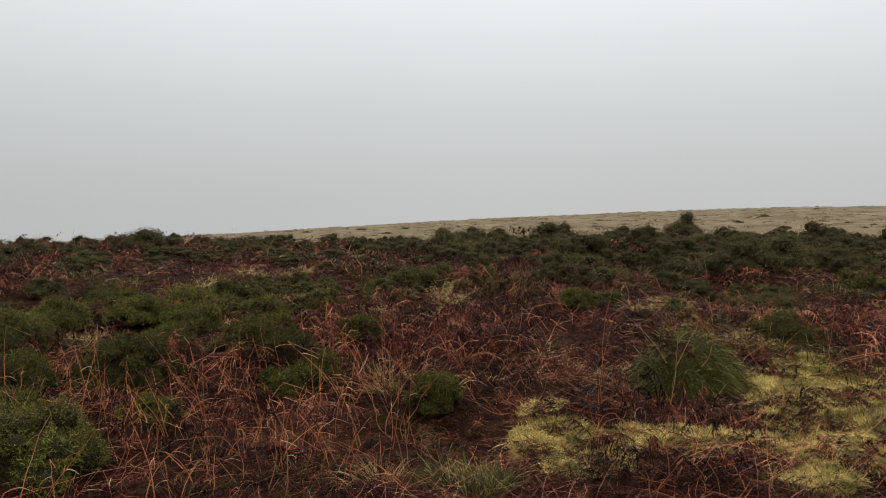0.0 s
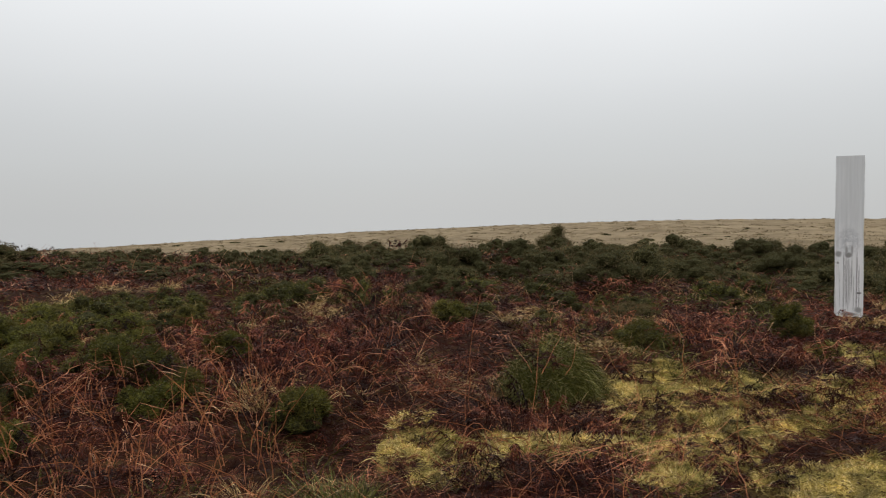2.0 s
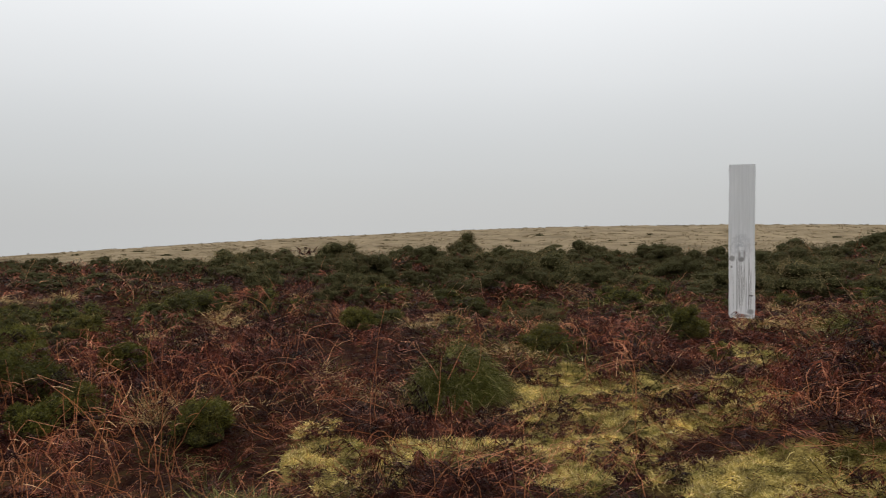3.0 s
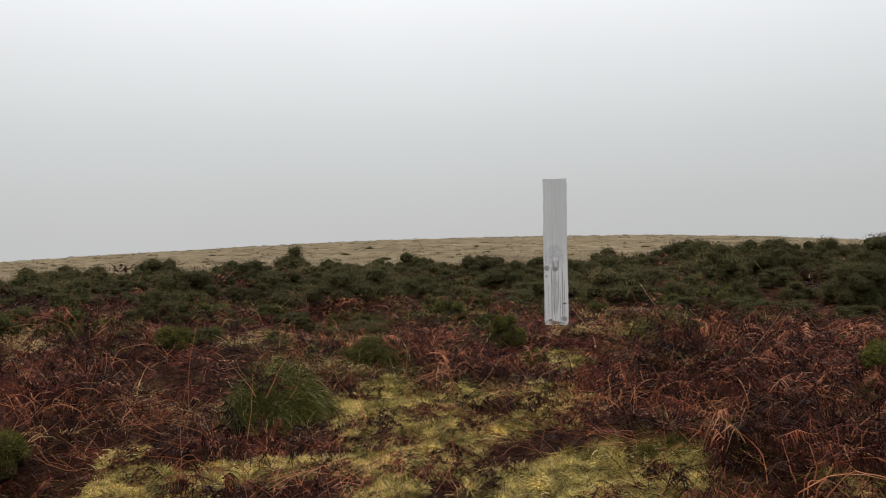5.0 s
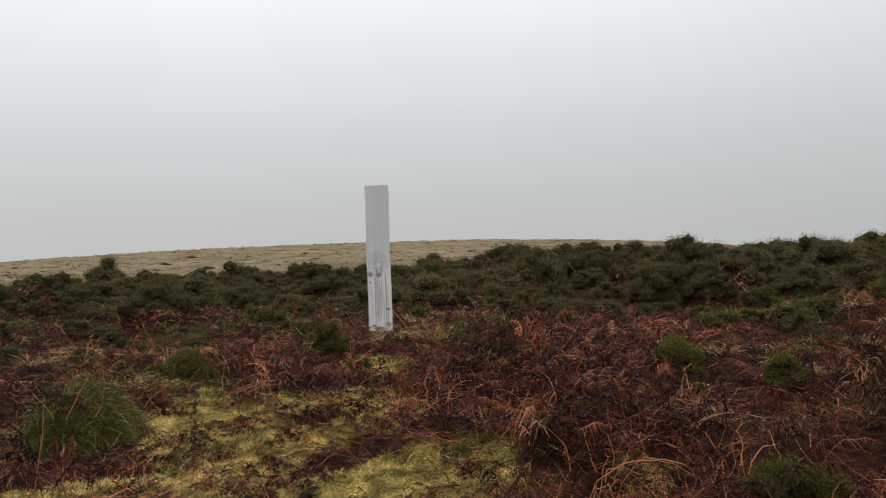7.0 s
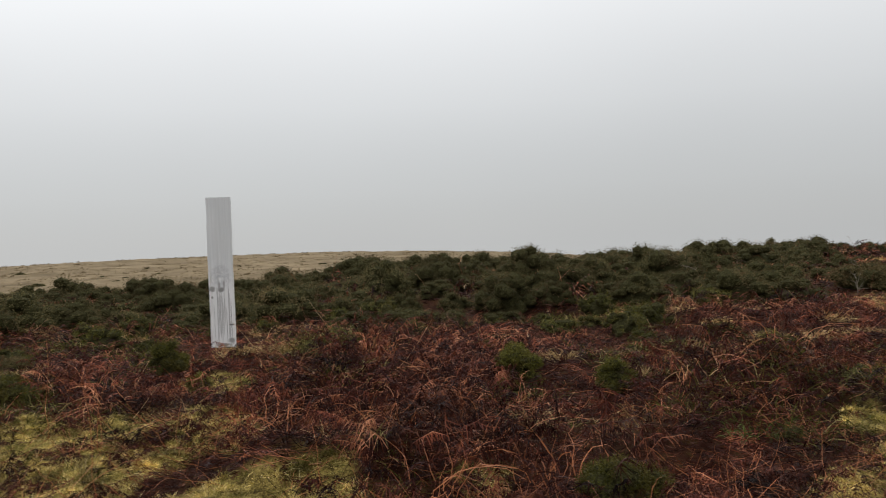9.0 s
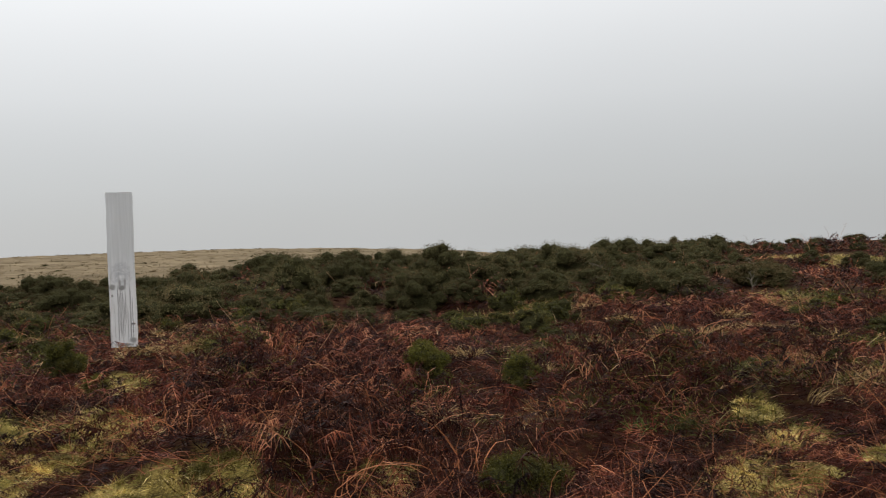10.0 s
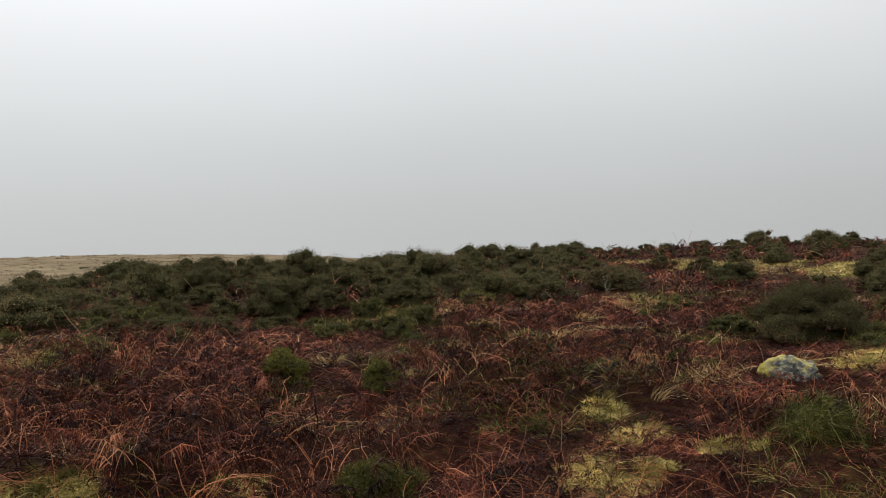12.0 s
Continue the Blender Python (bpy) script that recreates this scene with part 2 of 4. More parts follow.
        c = blend(n, l, "MIX", spot(cx, cz, rx, rz)[1], c, (dark, dark * 0.97, dark * 0.94))
    l.new(c, b.inputs["Base Color"])
    bump = n.new("ShaderNodeBump")
    bump.inputs["Strength"].default_value, bump.inputs["Distance"].default_value = 0.35, 0.004
    l.new(streak, bump.inputs["Height"])
    l.new(bump.outputs["Normal"], b.inputs["Normal"])
    return m


def rock_material():
    m, n, l, b = shader("lichened_granite", 0.85, 0.25)
    tc, geo = n.new("ShaderNodeTexCoord"), n.new("ShaderNodeNewGeometry")
    v = tc.outputs["Object"]
    grain, spots, pale, mossy = tex(n, l, 90, 4, 0.6, v), tex(n, l, 24, 6, 0.75, v), tex(n, l, 10, 5, 0.75, v), tex(n, l, 6, 5, 0.7, v)
    c = blend(n, l, "MIX", grain.outputs["Fac"], (0.035, 0.034, 0.028), (0.17, 0.165, 0.14))
    c = blend(n, l, "MIX", span(n, l, spots.outputs["Fac"], 0.51, 0.58), c, (0.30, 0.295, 0.255))
    c = blend(n, l, "MIX", span(n, l, pale.outputs["Fac"], 0.50, 0.60), c, (0.035, 0.035, 0.03))
    sep = n.new("ShaderNodeSeparateXYZ")
    l.new(v, sep.inputs[0])
    side = n.new("ShaderNodeMath")
    side.operation = "MULTIPLY_ADD"
    l.new(mossy.outputs["Fac"], side.inputs[0])
    side.inputs[1].default_value = 0.55
    l.new(sep.outputs["X"], side.inputs[2])
    c = blend(n, l, "MIX", span(n, l, side.outputs[0], 0.10, 0.0), c, (0.36, 0.31, 0.07))
    up = n.new("ShaderNodeSeparateXYZ")
    l.new(geo.outputs["Normal"], up.inputs[0])
    flat = span(n, l, up.outputs["Z"], 0.55, 0.9)
    cap = blend(n, l, "MULTIPLY", 1.0, flat, span(n, l, mossy.outputs["Fac"], 0.40, 0.56))
    c = blend(n, l, "MIX", cap, c, (0.42, 0.36, 0.10))
    l.new(c, b.inputs["Base Color"])
    bump = n.new("ShaderNodeBump")
    bump.inputs["Strength"].default_value, bump.inputs["Distance"].default_value = 0.6, 0.02
    l.new(spots.outputs["Fac"], bump.inputs["Height"])
    l.new(bump.outputs["Normal"], b.inputs["Normal"])
    return m


GROUND, SLAB, ROCK = ground_material(), slab_material(), rock_material()


# ---- mesh helpers ----
def mesh_of(name, verts, tris, material, smooth=False):
    """A mesh of triangles from numpy arrays."""
    verts, tris = np.asarray(verts, np.float32), np.asarray(tris, np.int32)
    me = bpy.data.meshes.new(name)
    me.vertices.add(len(verts))
    me.vertices.foreach_set("co", verts.ravel())
    me.loops.add(tris.size)
    me.loops.foreach_set("vertex_index", tris.ravel())
    me.polygons.add(len(tris))
    me.polygons.foreach_set("loop_start", np.arange(0, tris.size, 3, dtype=np.int32))
    me.polygons.foreach_set("loop_total", np.full(len(tris), 3, dtype=np.int32))
    me.polygons.foreach_set("use_smooth", np.full(len(tris), smooth))
    me.materials.append(material)
    me.update(calc_edges=True)
    me.validate()
    return me


class Soup:
    """Collects triangles piece by piece; each piece carries a shade from 0 to 1, by which fronds and shoots differ."""

    def __init__(self):
        self.v, self.t, self.s, self.n, self.shade = [], [], [], 0, 0.5

    def add(self, v, t, shade=None):
        v, t = np.asarray(v, float).reshape(-1, 3), np.asarray(t, int).reshape(-1, 3)
        self.v.append(v), self.t.append(t + self.n)
        self.s.append(np.broadcast_to(np.asarray(self.shade if shade is None else shade, float), (len(v),)))
        self.n += len(v)

    def arrays(self):
        return np.concatenate(self.v), np.concatenate(self.t), np.concatenate(self.s)

    def mesh(self, name, material, smooth=False):
        v, t, tone = self.arrays()
        me = mesh_of(name, v, t, material, smooth)
        me.attributes.new("shade", "FLOAT", "POINT").data.foreach_set("value", np.clip(tone, 0, 1).astype(np.float32))
        return me


def unit(v):
    v = np.asarray(v, float)
    return v / np.maximum(np.linalg.norm(v, axis=-1, keepdims=True), 1e-9)


def tube(soup, line, r0, r1, sides=3):
    """A tapering stem along a line of points."""
    line = np.asarray(line, float)
    k = len(line)
    tang = unit(np.gradient(line, axis=0))
    ref = np.where(np.abs(tang[:, 2:3]) > 0.9, np.array([[1.0, 0, 0]]), np.array([[0, 0, 1.0]]))
    a = unit(np.cross(tang, ref))
    b = np.cross(tang, a)
    rad = np.linspace(r0, r1, k)[:, None, None]
    ang = np.arange(sides) * 2 * math.pi / sides
    ring = line[:, None] + rad * (a[:, None] * np.cos(ang)[None, :, None] + b[:, None] * np.sin(ang)[None, :, None])
    i, j = np.meshgrid(np.arange(k - 1), np.arange(sides), indexing="ij")
    p, q = i * sides + j, i * sides + (j + 1) % sides
    t = np.stack([np.stack([p, q, q + sides], -1), np.stack([p, q + sides, p + sides], -1)], 2)
    soup.add(ring, t)


def blades(soup, base, direction, length, width, droop, rng, seg=3, shade=None, tooth=0.0):
    """Grass blades or leaflets as narrow tapering ribbons: arrays of bases, directions, lengths, widths, droops and shades; tooth: how deep their edges are cut."""
    k = len(base)
    u = np.linspace(0, 1, seg + 1)[None, :, None]
    length, width, droop = (np.asarray(x, float).reshape(-1, 1, 1) for x in (length, width, droop))
    d = unit(direction)[:, None]
    line = np.asarray(base, float)[:, None] + d * length * u
    line = line + np.array([0, 0, -1.0]) * droop * length * u ** 2
    flat = d * np.array([1.0, 1.0, 0]) * droop * length * u ** 2 * 0.3
    line = line + flat
    side = unit(np.cross(d, rng.normal(size=(k, 1, 3))))
    w = width * (1 - u[:, :-1]) ** 0.7 / 2 * (1 - tooth * (np.arange(seg) % 2))[None, :, None]
    left, right = line[:, :-1] - side * w, line[:, :-1] + side * w
    v = np.concatenate([np.stack([left, right], 2).reshape(k, -1, 3), line[:, -1:]], 1)
    t = []
    for s in range(seg - 1):
        t += [(2 * s, 2 * s + 1, 2 * s + 3), (2 * s, 2 * s + 3, 2 * s + 2)]
    t.append((2 * seg - 2, 2 * seg - 1, 2 * seg))
    per = 2 * seg + 1
    soup.add(v.reshape(-1, 3), (np.array(t)[None] + (np.arange(k) * per)[:, None, None]).reshape(-1, 3), None if shade is None else np.repeat(shade, per))


def part(name, mesh, parent, label=""):
    ob = new(name, mesh)
    ob.parent = parent
    return tagged(ob, label) if label else ob


def thing(name, label, category, group=""):
    ob = new(name)
    ob.empty_display_size = 0.1
    return tagged(ob, label, category, group)


def hashed(ix, iy, seed):
    h = np.sin(ix * 127.1 + iy * 311.7 + seed * 74.7) * 43758.5453
    return h - np.floor(h)


def lumps(x, y, scale, seed=0):
    """Smooth value noise from -1 to 1, with bumps about `scale` metres apart."""
    x, y = np.asarray(x, float) / scale, np.asarray(y, float) / scale
    ix, iy = np.floor(x), np.floor(y)
    fx, fy = x - ix, y - iy
    fx, fy = fx * fx * (3 - 2 * fx), fy * fy * (3 - 2 * fy)
    a, b = hashed(ix, iy, seed), hashed(ix + 1, iy, seed)
    c, d = hashed(ix, iy + 1, seed), hashed(ix + 1, iy + 1, seed)
    return 2 * ((a * (1 - fx) + b * fx) * (1 - fy) + (c * (1 - fx) + d * fx) * fy) - 1


def ease(a, b, x):
    s = np.clip((np.asarray(x, float) - a) / (b - a), 0, 1)
    return s * s * (3 - 2 * s)


# ---- the lie of the land ----
# Bearings run to the left from straight ahead, in degrees; the crest of the moor by bearing.
SLAB_KNOLL = 0.155
BEARING = [-180, -110, -92, -84, -70, -60, -54, -46, -38, -23, -15, -8, -2.5, 3.3, 11, 20, 28, 60, 180]
CREST_EL = [-1.5, -1.1, -1.05, -1.05, -1.4, -1.5, -0.97, -0.55, -0.40, -0.42, -0.62, -0.88, -1.10, -1.36, -1.75, -2.1, -2.3, -2.3, -1.5]
CREST_AT = [45, 45, 45, 45, 45, 60, 100, 110, 110, 110, 110, 110, 110, 110, 90, 50, 45, 45, 45]
GRID = np.arange(-200, 201)


def smoothed(table):
    v = np.interp((GRID + 180) % 360 - 180, BEARING, table)
    return np.convolve(np.pad(v, 3, mode="edge"), np.ones(7) / 7, "valid")


CREST_EL, CREST_AT = smoothed(CREST_EL), smoothed(CREST_AT)


def bearing(x, y):
    return np.degrees(np.arctan2(-np.asarray(x, float), np.asarray(y, float)))


CLEARINGS = [  # x, y, half-length, half-depth
    (3.2, 7.25, 0.52, 0.72), (3.84, 7.1, 0.45, 0.5), (3.05, 5.95, 0.55, 0.75), (4.55, 6.3, 0.36, 0.75), (3.6, 5.85, 0.55, 0.48), (4.25, 5.62, 0.2, 0.4),
    (3.14, 4.7, 0.6, 0.36), (3.5, 4.22, 0.45, 0.28), (4.04, 4.29, 0.21, 0.19), (2.15, 4.78, 0.26, 0.25), (2.5, 5.6, 0.27, 0.5),
    (0.72, 5.8, 0.24, 0.28), (0.9, 5.25, 0.28, 0.3), (0.77, 6.48, 0.15, 0.2), (1.27, 5.69, 0.18, 0.28), (1.65, 5.5, 0.33, 0.33), (4.57, 3.28, 0.16, 0.3),
    (5.7, 1.29, 0.30, 0.30), (6.12, 1.41, 0.18, 0.28), (6.25, 1.09, 0.16, 0.2), (6.78, 1.43, 0.15, 0.22), (7.13, 1.29, 0.12, 0.18), (6.92, 0.65, 0.2, 0.16), (7.53, 1.77, 0.14, 0.2),
    (10.59, -0.24, 0.3, 0.4), (15.2, 3.4, 0.4, 0.8), (5.9, 8.3, 0.4, 0.4), (7.9, 9.3, 0.35, 0.25),
]


def lawn_at(x, y):
    x, y = np.asarray(x, float), np.asarray(y, float)
    best = np.full(x.shape, -1.0)
    for cx, cy, a, b in CLEARINGS:
        d = math.hypot(cx, cy)
        ux, uy = cx / d, cy / d
        along, across = (x - cx) * ux + (y - cy) * uy, (x - cx) * uy - (y - cy) * ux
        best = np.maximum(best, 1 - np.sqrt((across / a) ** 2 + (along / b) ** 2) / 1.06)
    return ease(-0.08, 0.16, best + 0.36 * lumps(x, y, 0.6, 3) + 0.24 * lumps(x, y, 0.2, 4) + 0.10)


KNOLLS = [  # x, y, radius, height: humps that the bracken has grown over
    (4.05, 4.78, 0.36, 0.20), (4.6, 4.1, 0.45, 0.24), (5.4, 3.85, 0.45, 0.2), (5.9, 5.8, 0.5, 0.2), (6.3, 6.35, 0.5, 0.2), (5.85, 4.75, 0.45, 0.2), (5.6, 6.65, 0.4, 0.16),
    (8.4, 2.9, 0.8, 0.30), (8.2, 1.75, 0.4, 0.16), (6.4, 2.95, 0.4, 0.15), (0.65, 8.3, 0.5, 0.22), (0.75, 10.9, 0.6, 0.2), (-1.1, 5.3, 0.4, 0.15), (-1.9, 5.6, 0.4, 0.15),
]


def land(x, y):
    x, y = np.asarray(x, float), np.asarray(y, float)
    rho, az = np.hypot(x, y), bearing(x, y)
    near = -0.12 + 0.28 * ease(4, 16, rho)
    at = np.interp(az, GRID, CREST_AT)
    top = EYE + at * np.tan(np.radians(np.interp(az, GRID, CREST_EL)))
    f = np.clip((rho - 18) / (at - 18), 0, 1)
    z = near * (1 - f) + top * f - np.maximum(rho - at, 0) * 0.07
    rough = 0.05 * lumps(x, y, 0.9, 1) + 0.035 * lumps(x, y, 0.33, 2) + 0.020 * lumps(x, y, 0.13, 9) + 0.13 * lumps(x, y, 1.5, 17) * (1 - 0.7 * lawn_at(x, y))
    rough = rough * ease(2.5, 4.5, rho) * (1 - 0.5 * ease(20, 40, rho))
    z = z + rough + 0.12 * lumps(x, y, 6, 5) * ease(14, 24, rho) * (1 - ease(at * 0.7, at, rho)) + 0.035 * lumps(x, y, 2.2, 6) * ease(20, 28, rho) * (1 - ease(30, 45, rho)) + 0.06 * lumps(x, y, 10, 6) * ease(35, 55, rho)
    z = z + 0.21 * ease(13, 20, rho) * (1 - ease(28, 45, rho)) * ease(-38, -46, az) * ease(-72, -66, az)  # the swell under the thicket
    for cx, cy, r, h in KNOLLS:
        z = z + h * np.exp(-((x - cx) ** 2 + (y - cy) ** 2) / (r * r))
    return z + SLAB_KNOLL * np.exp(-((x - 7.2) ** 2 + (y - 10.3) ** 2) / 1.1)


def build_ground():
    spokes, rings = 460, 200
    rad = np.concatenate([[0.0], np.geomspace(0.5, 2400, rings)])
    ang = np.linspace(-math.pi, math.pi, spokes, endpoint=False)
    # closer spokes on the side that is looked at
    ang = ang - 0.6 * np.sin(ang) + radians(33)
    r, a = np.meshgrid(rad[1:], ang, indexing="ij")
    x, y = (r * np.sin(a)).ravel(), (r * np.cos(a)).ravel()
    v = np.vstack([[0, 0, land(0.0, 0.0)], np.stack([x, y, land(x, y)], 1)])
    i, j = np.meshgrid(np.arange(rings - 1), np.arange(spokes), indexing="ij")
    p, q = 1 + i * spokes + j, 1 + i * spokes + (j + 1) % spokes
    t = np.stack([np.stack([p, p + spokes, q + spokes], -1), np.stack([p, q + spokes, q], -1)], 2).reshape(-1, 3)
    k = np.arange(spokes)
    t = np.vstack([np.stack([np.zeros(spokes, int), 1 + k, 1 + (k + 1) % spokes], 1), t])
    t = t[:, ::-1]
    me = mesh_of("ground", v, t, GROUND, True)
    for key, val in (("lawn", lawn_at(v[:, 0], v[:, 1])), ("moor", moor_at(v[:, 0], v[:, 1])), ("pale", pale_at(v[:, 0], v[:, 1]))):
        me.attributes.new(key, "FLOAT", "POINT").data.foreach_set("value", val.astype(np.float32))
    return tagged(new("ground", me), "peaty moorland ground with yellow-green moss clearings and straw-coloured grass beyond", "ground", kind="structure")


PALE_FAR = [(25.2, 0.2, 1.3, 2.4), (26.5, 3.2, 2.3, 2.4), (29.0, 6.0, 1.6, 1.5), (16.5, 3.9, 0.7, 1.2)]  # x, y, half-length, half-depth


def pale_at(x, y):
    """Patches of bleached grass among the bracken."""
    x, y = np.asarray(x, float), np.asarray(y, float)
    rho = np.hypot(x, y)
    p = ease(0.28, 0.72, lumps(x, y, 1.1, 23) + 0.3 * lumps(x, y, 0.4, 24) + 0.45 * np.exp(-((x - 7.0) ** 2 + (y - 9.7) ** 2) / 1.2))
    p = p * (1 - 0.75 * ease(9, 7.5, rho)) * (1 - 0.55 * ease(11, 15, rho)) * (1 - 0.8 * ease(-10, -5, bearing(x, y)) * ease(9, 7, rho)) * (1 - 0.95 * np.exp(-((x - 7.6) ** 2 + (y - 0.9) ** 2) / 2.6))
    for cx, cy, a, b in PALE_FAR:
        p = np.maximum(p, ease(-0.1, 0.4, 1 - np.sqrt(((y - cy) / a) ** 2 + ((x - cx) / b) ** 2) + 0.4 * lumps(x, y, 0.8, 25)))
    return p


def grass_at(x, y):
    """Patches of dull green grass among the bracken."""
    return ease(0.22, 0.65, lumps(x, y, 1.0, 29) + 0.35 * lumps(x, y, 0.4, 30)) * (1 - 0.6 * ease(-9, -3, bearing(x, y)) * ease(8.5, 7, np.hypot(x, y)))


def moor_at(x, y):
    rho, az = np.hypot(x, y), bearing(x, y)
    start = np.interp(az, [-90, -60, -50, -35, -10, 0, 10, 30], [62, 48, 30, 26, 25, 30, 36, 40])
    return ease(-2, 3, rho - start + 2.0 * lumps(x, y, 3, 8))


build_ground()


# ---- plants ----
def bracken_frond(fronds, rng, base, close, reach=1.0, way=None):
    """One dead frond: a stem that rises, leans and droops, with shrivelled toothed leaflets hanging from it in pairs."""
    k = (4, 5, 7)[close]
    length = rng.uniform(0.26, 0.60) * reach
    az = rng.uniform(0, 2 * math.pi) if way is None else way
    out = np.array([math.cos(az), math.sin(az), 0])
    lean = np.linspace(rng.uniform(0.0, 0.7), rng.uniform(1.7, 2.7), k) + rng.normal(0, 0.26, k)
    step = length / (k - 1)
    move = out[None] * np.sin(lean)[:, None] + np.array([[0, 0, 1.0]]) * np.cos(lean)[:, None]
    swing = np.cumsum(rng.normal(0, 0.22, k))[:, None] * np.array([[-out[1], out[0], 0]])
    line = base + np.vstack([np.zeros(3), np.cumsum(unit(move + swing) * step, 0)[:-1]])
    line[:, 2] = np.maximum(line[:, 2], 0.02)
    tint = float(np.clip(rng.normal(0.64, 0.12) if rng.uniform() < 0.13 else rng.normal(0.36, 0.13), 0.05, 0.98))
    if close:
        fronds.shade = min(tint + 0.16, 1.0)
        tube(fronds, line, (0, 0.0036, 0.0027)[close], 0.0010)
    fronds.shade = tint
    pairs = (7, 10, 14)[close]
    s = np.repeat(np.linspace(0.22, 0.98, pairs), 2)
    hand = np.tile([1.0, -1.0], pairs)
    at = np.stack([np.interp(s * (k - 1), np.arange(k), line[:, c]) for c in range(3)], 1)
    tang = unit(np.stack([np.interp(s * (k - 1), np.arange(k), np.gradient(line[:, c])) for c in range(3)], 1))
    side = unit(np.cross(tang, np.array([0, 0, 1.0])) + rng.normal(0, 0.12, (len(s), 3))) * hand[:, None]
    size = 0.27 * length * np.clip(1.12 - s, 0.1, 1) * rng.uniform(0.6, 1.1, len(s))
    droopy = rng.uniform(0.2, 1.3)
    hang = np.clip(droopy + rng.normal(0, 0.25, len(s)), 0.05, 1.5)
    d = unit(side * np.cos(hang)[:, None] + np.array([0, 0, -1.0]) * np.sin(hang)[:, None] + 0.35 * tang + rng.normal(0, 0.12, (len(s), 3)))
    blades(fronds, at, d, size * 1.2, (0.028, 0.0125, 0.0098)[close], rng.uniform(0.0, 0.9, len(s)), rng, (1, 2, 3)[close], tint + rng.normal(0, 0.06, len(s)) + 0.3 * (rng.uniform(0, 1, len(s)) < 0.05), (0, 0, 0.45)[close])


def bracken_meshes(seed, close, count=0, reach=1.0, around=0.34):
    rng = np.random.default_rng(seed)
    fronds = Soup()
    for _ in range(count or (9, 8, 13)[close]):
        a, r = rng.uniform(0, 2 * math.pi), around * math.sqrt(rng.uniform())
        bracken_frond(fronds, rng, np.array([r * math.cos(a), r * math.sin(a), 0]), close, reach)
    bare = []
    for _ in range(rng.integers(7, 11) if close == 2 else 5):
        one = Soup()
        a, r = rng.uniform(0, 2 * math.pi), 0.45 * math.sqrt(rng.uniform())
        p = np.array([r * math.cos(a), r * math.sin(a), 0.02])
        up = unit(np.array([rng.normal(0, 0.8), rng.normal(0, 0.8), rng.uniform(0.2, 1.1)]))
        bend = rng.normal(0, 0.6, 3)
        n, length = (4, 4, 6)[close], rng.uniform(0.25, 0.68) * (0.75, 0.8, 1.0)[close]
        q = np.linspace(0, 1, n)[:, None]
        line = p + up * length * q + bend * length * 0.5 * q ** 2 + np.cumsum(rng.normal(0, 0.012, (n, 3)), 0)
        if rng.uniform() < 0.45:  # snapped over
            line = np.vstack([line, line[-1] + unit(np.array([rng.normal(), rng.normal(), -0.35])) * rng.uniform(0.08, 0.22)])
        line[:, 2] = np.maximum(line[:, 2], 0.015)
        tube(one, line, (0.0056, 0.0040, 0.0033)[close], 0.0013)
        bare.append(one)
    return fronds, bare


def hummock_meshes(seed, close, count=36):
    """A hump of collapsed bracken: fronds that hang outwards over a dark hollow, with bare stalks bowed over the top."""
    rng = np.random.default_rng(seed)
    fronds = Soup()
    for _ in range(count):
        a, r = rng.uniform(0, 2 * math.pi), 0.46 * math.sqrt(rng.uniform())
        z = 0.38 * (1 - (r / 0.58) ** 2) * rng.uniform(0.6, 1.1)
        bracken_frond(fronds, rng, np.array([r * math.cos(a), r * math.sin(a), z]), close, 0.72, a + rng.normal(0, 0.5))
    bare = []
    for _ in range((4, 6, 9)[close]):
        one = Soup()
        a, r = rng.uniform(0, 2 * math.pi), 0.5 * math.sqrt(rng.uniform())
        q = np.linspace(0, 1, 8)[:, None]
        head = a + rng.normal(0, 0.8)
        length, rise = rng.uniform(0.2, 0.5), rng.uniform(0.25, 0.55)
        line = np.array([0.6 * r * math.cos(a), 0.6 * r * math.sin(a), 0.12]) + np.array([math.cos(head), math.sin(head), 0]) * length * q ** 1.4
        line = line + np.array([0, 0, 1.0]) * (rise * q - rng.uniform(0.5, 1.15) * rise * q ** 2.2) + np.cumsum(rng.normal(0, 0.012, (8, 3)), 0)
        line[:, 2] = np.maximum(line[:, 2], 0.015)
        tube(one, line, (0.0056, 0.0040, 0.0033)[close], 0.0013)
        bare.append(one)
    return fronds, bare


def joined(soups):
    out = Soup()
    for one in soups:
        out.add(*one.arrays())
    return out


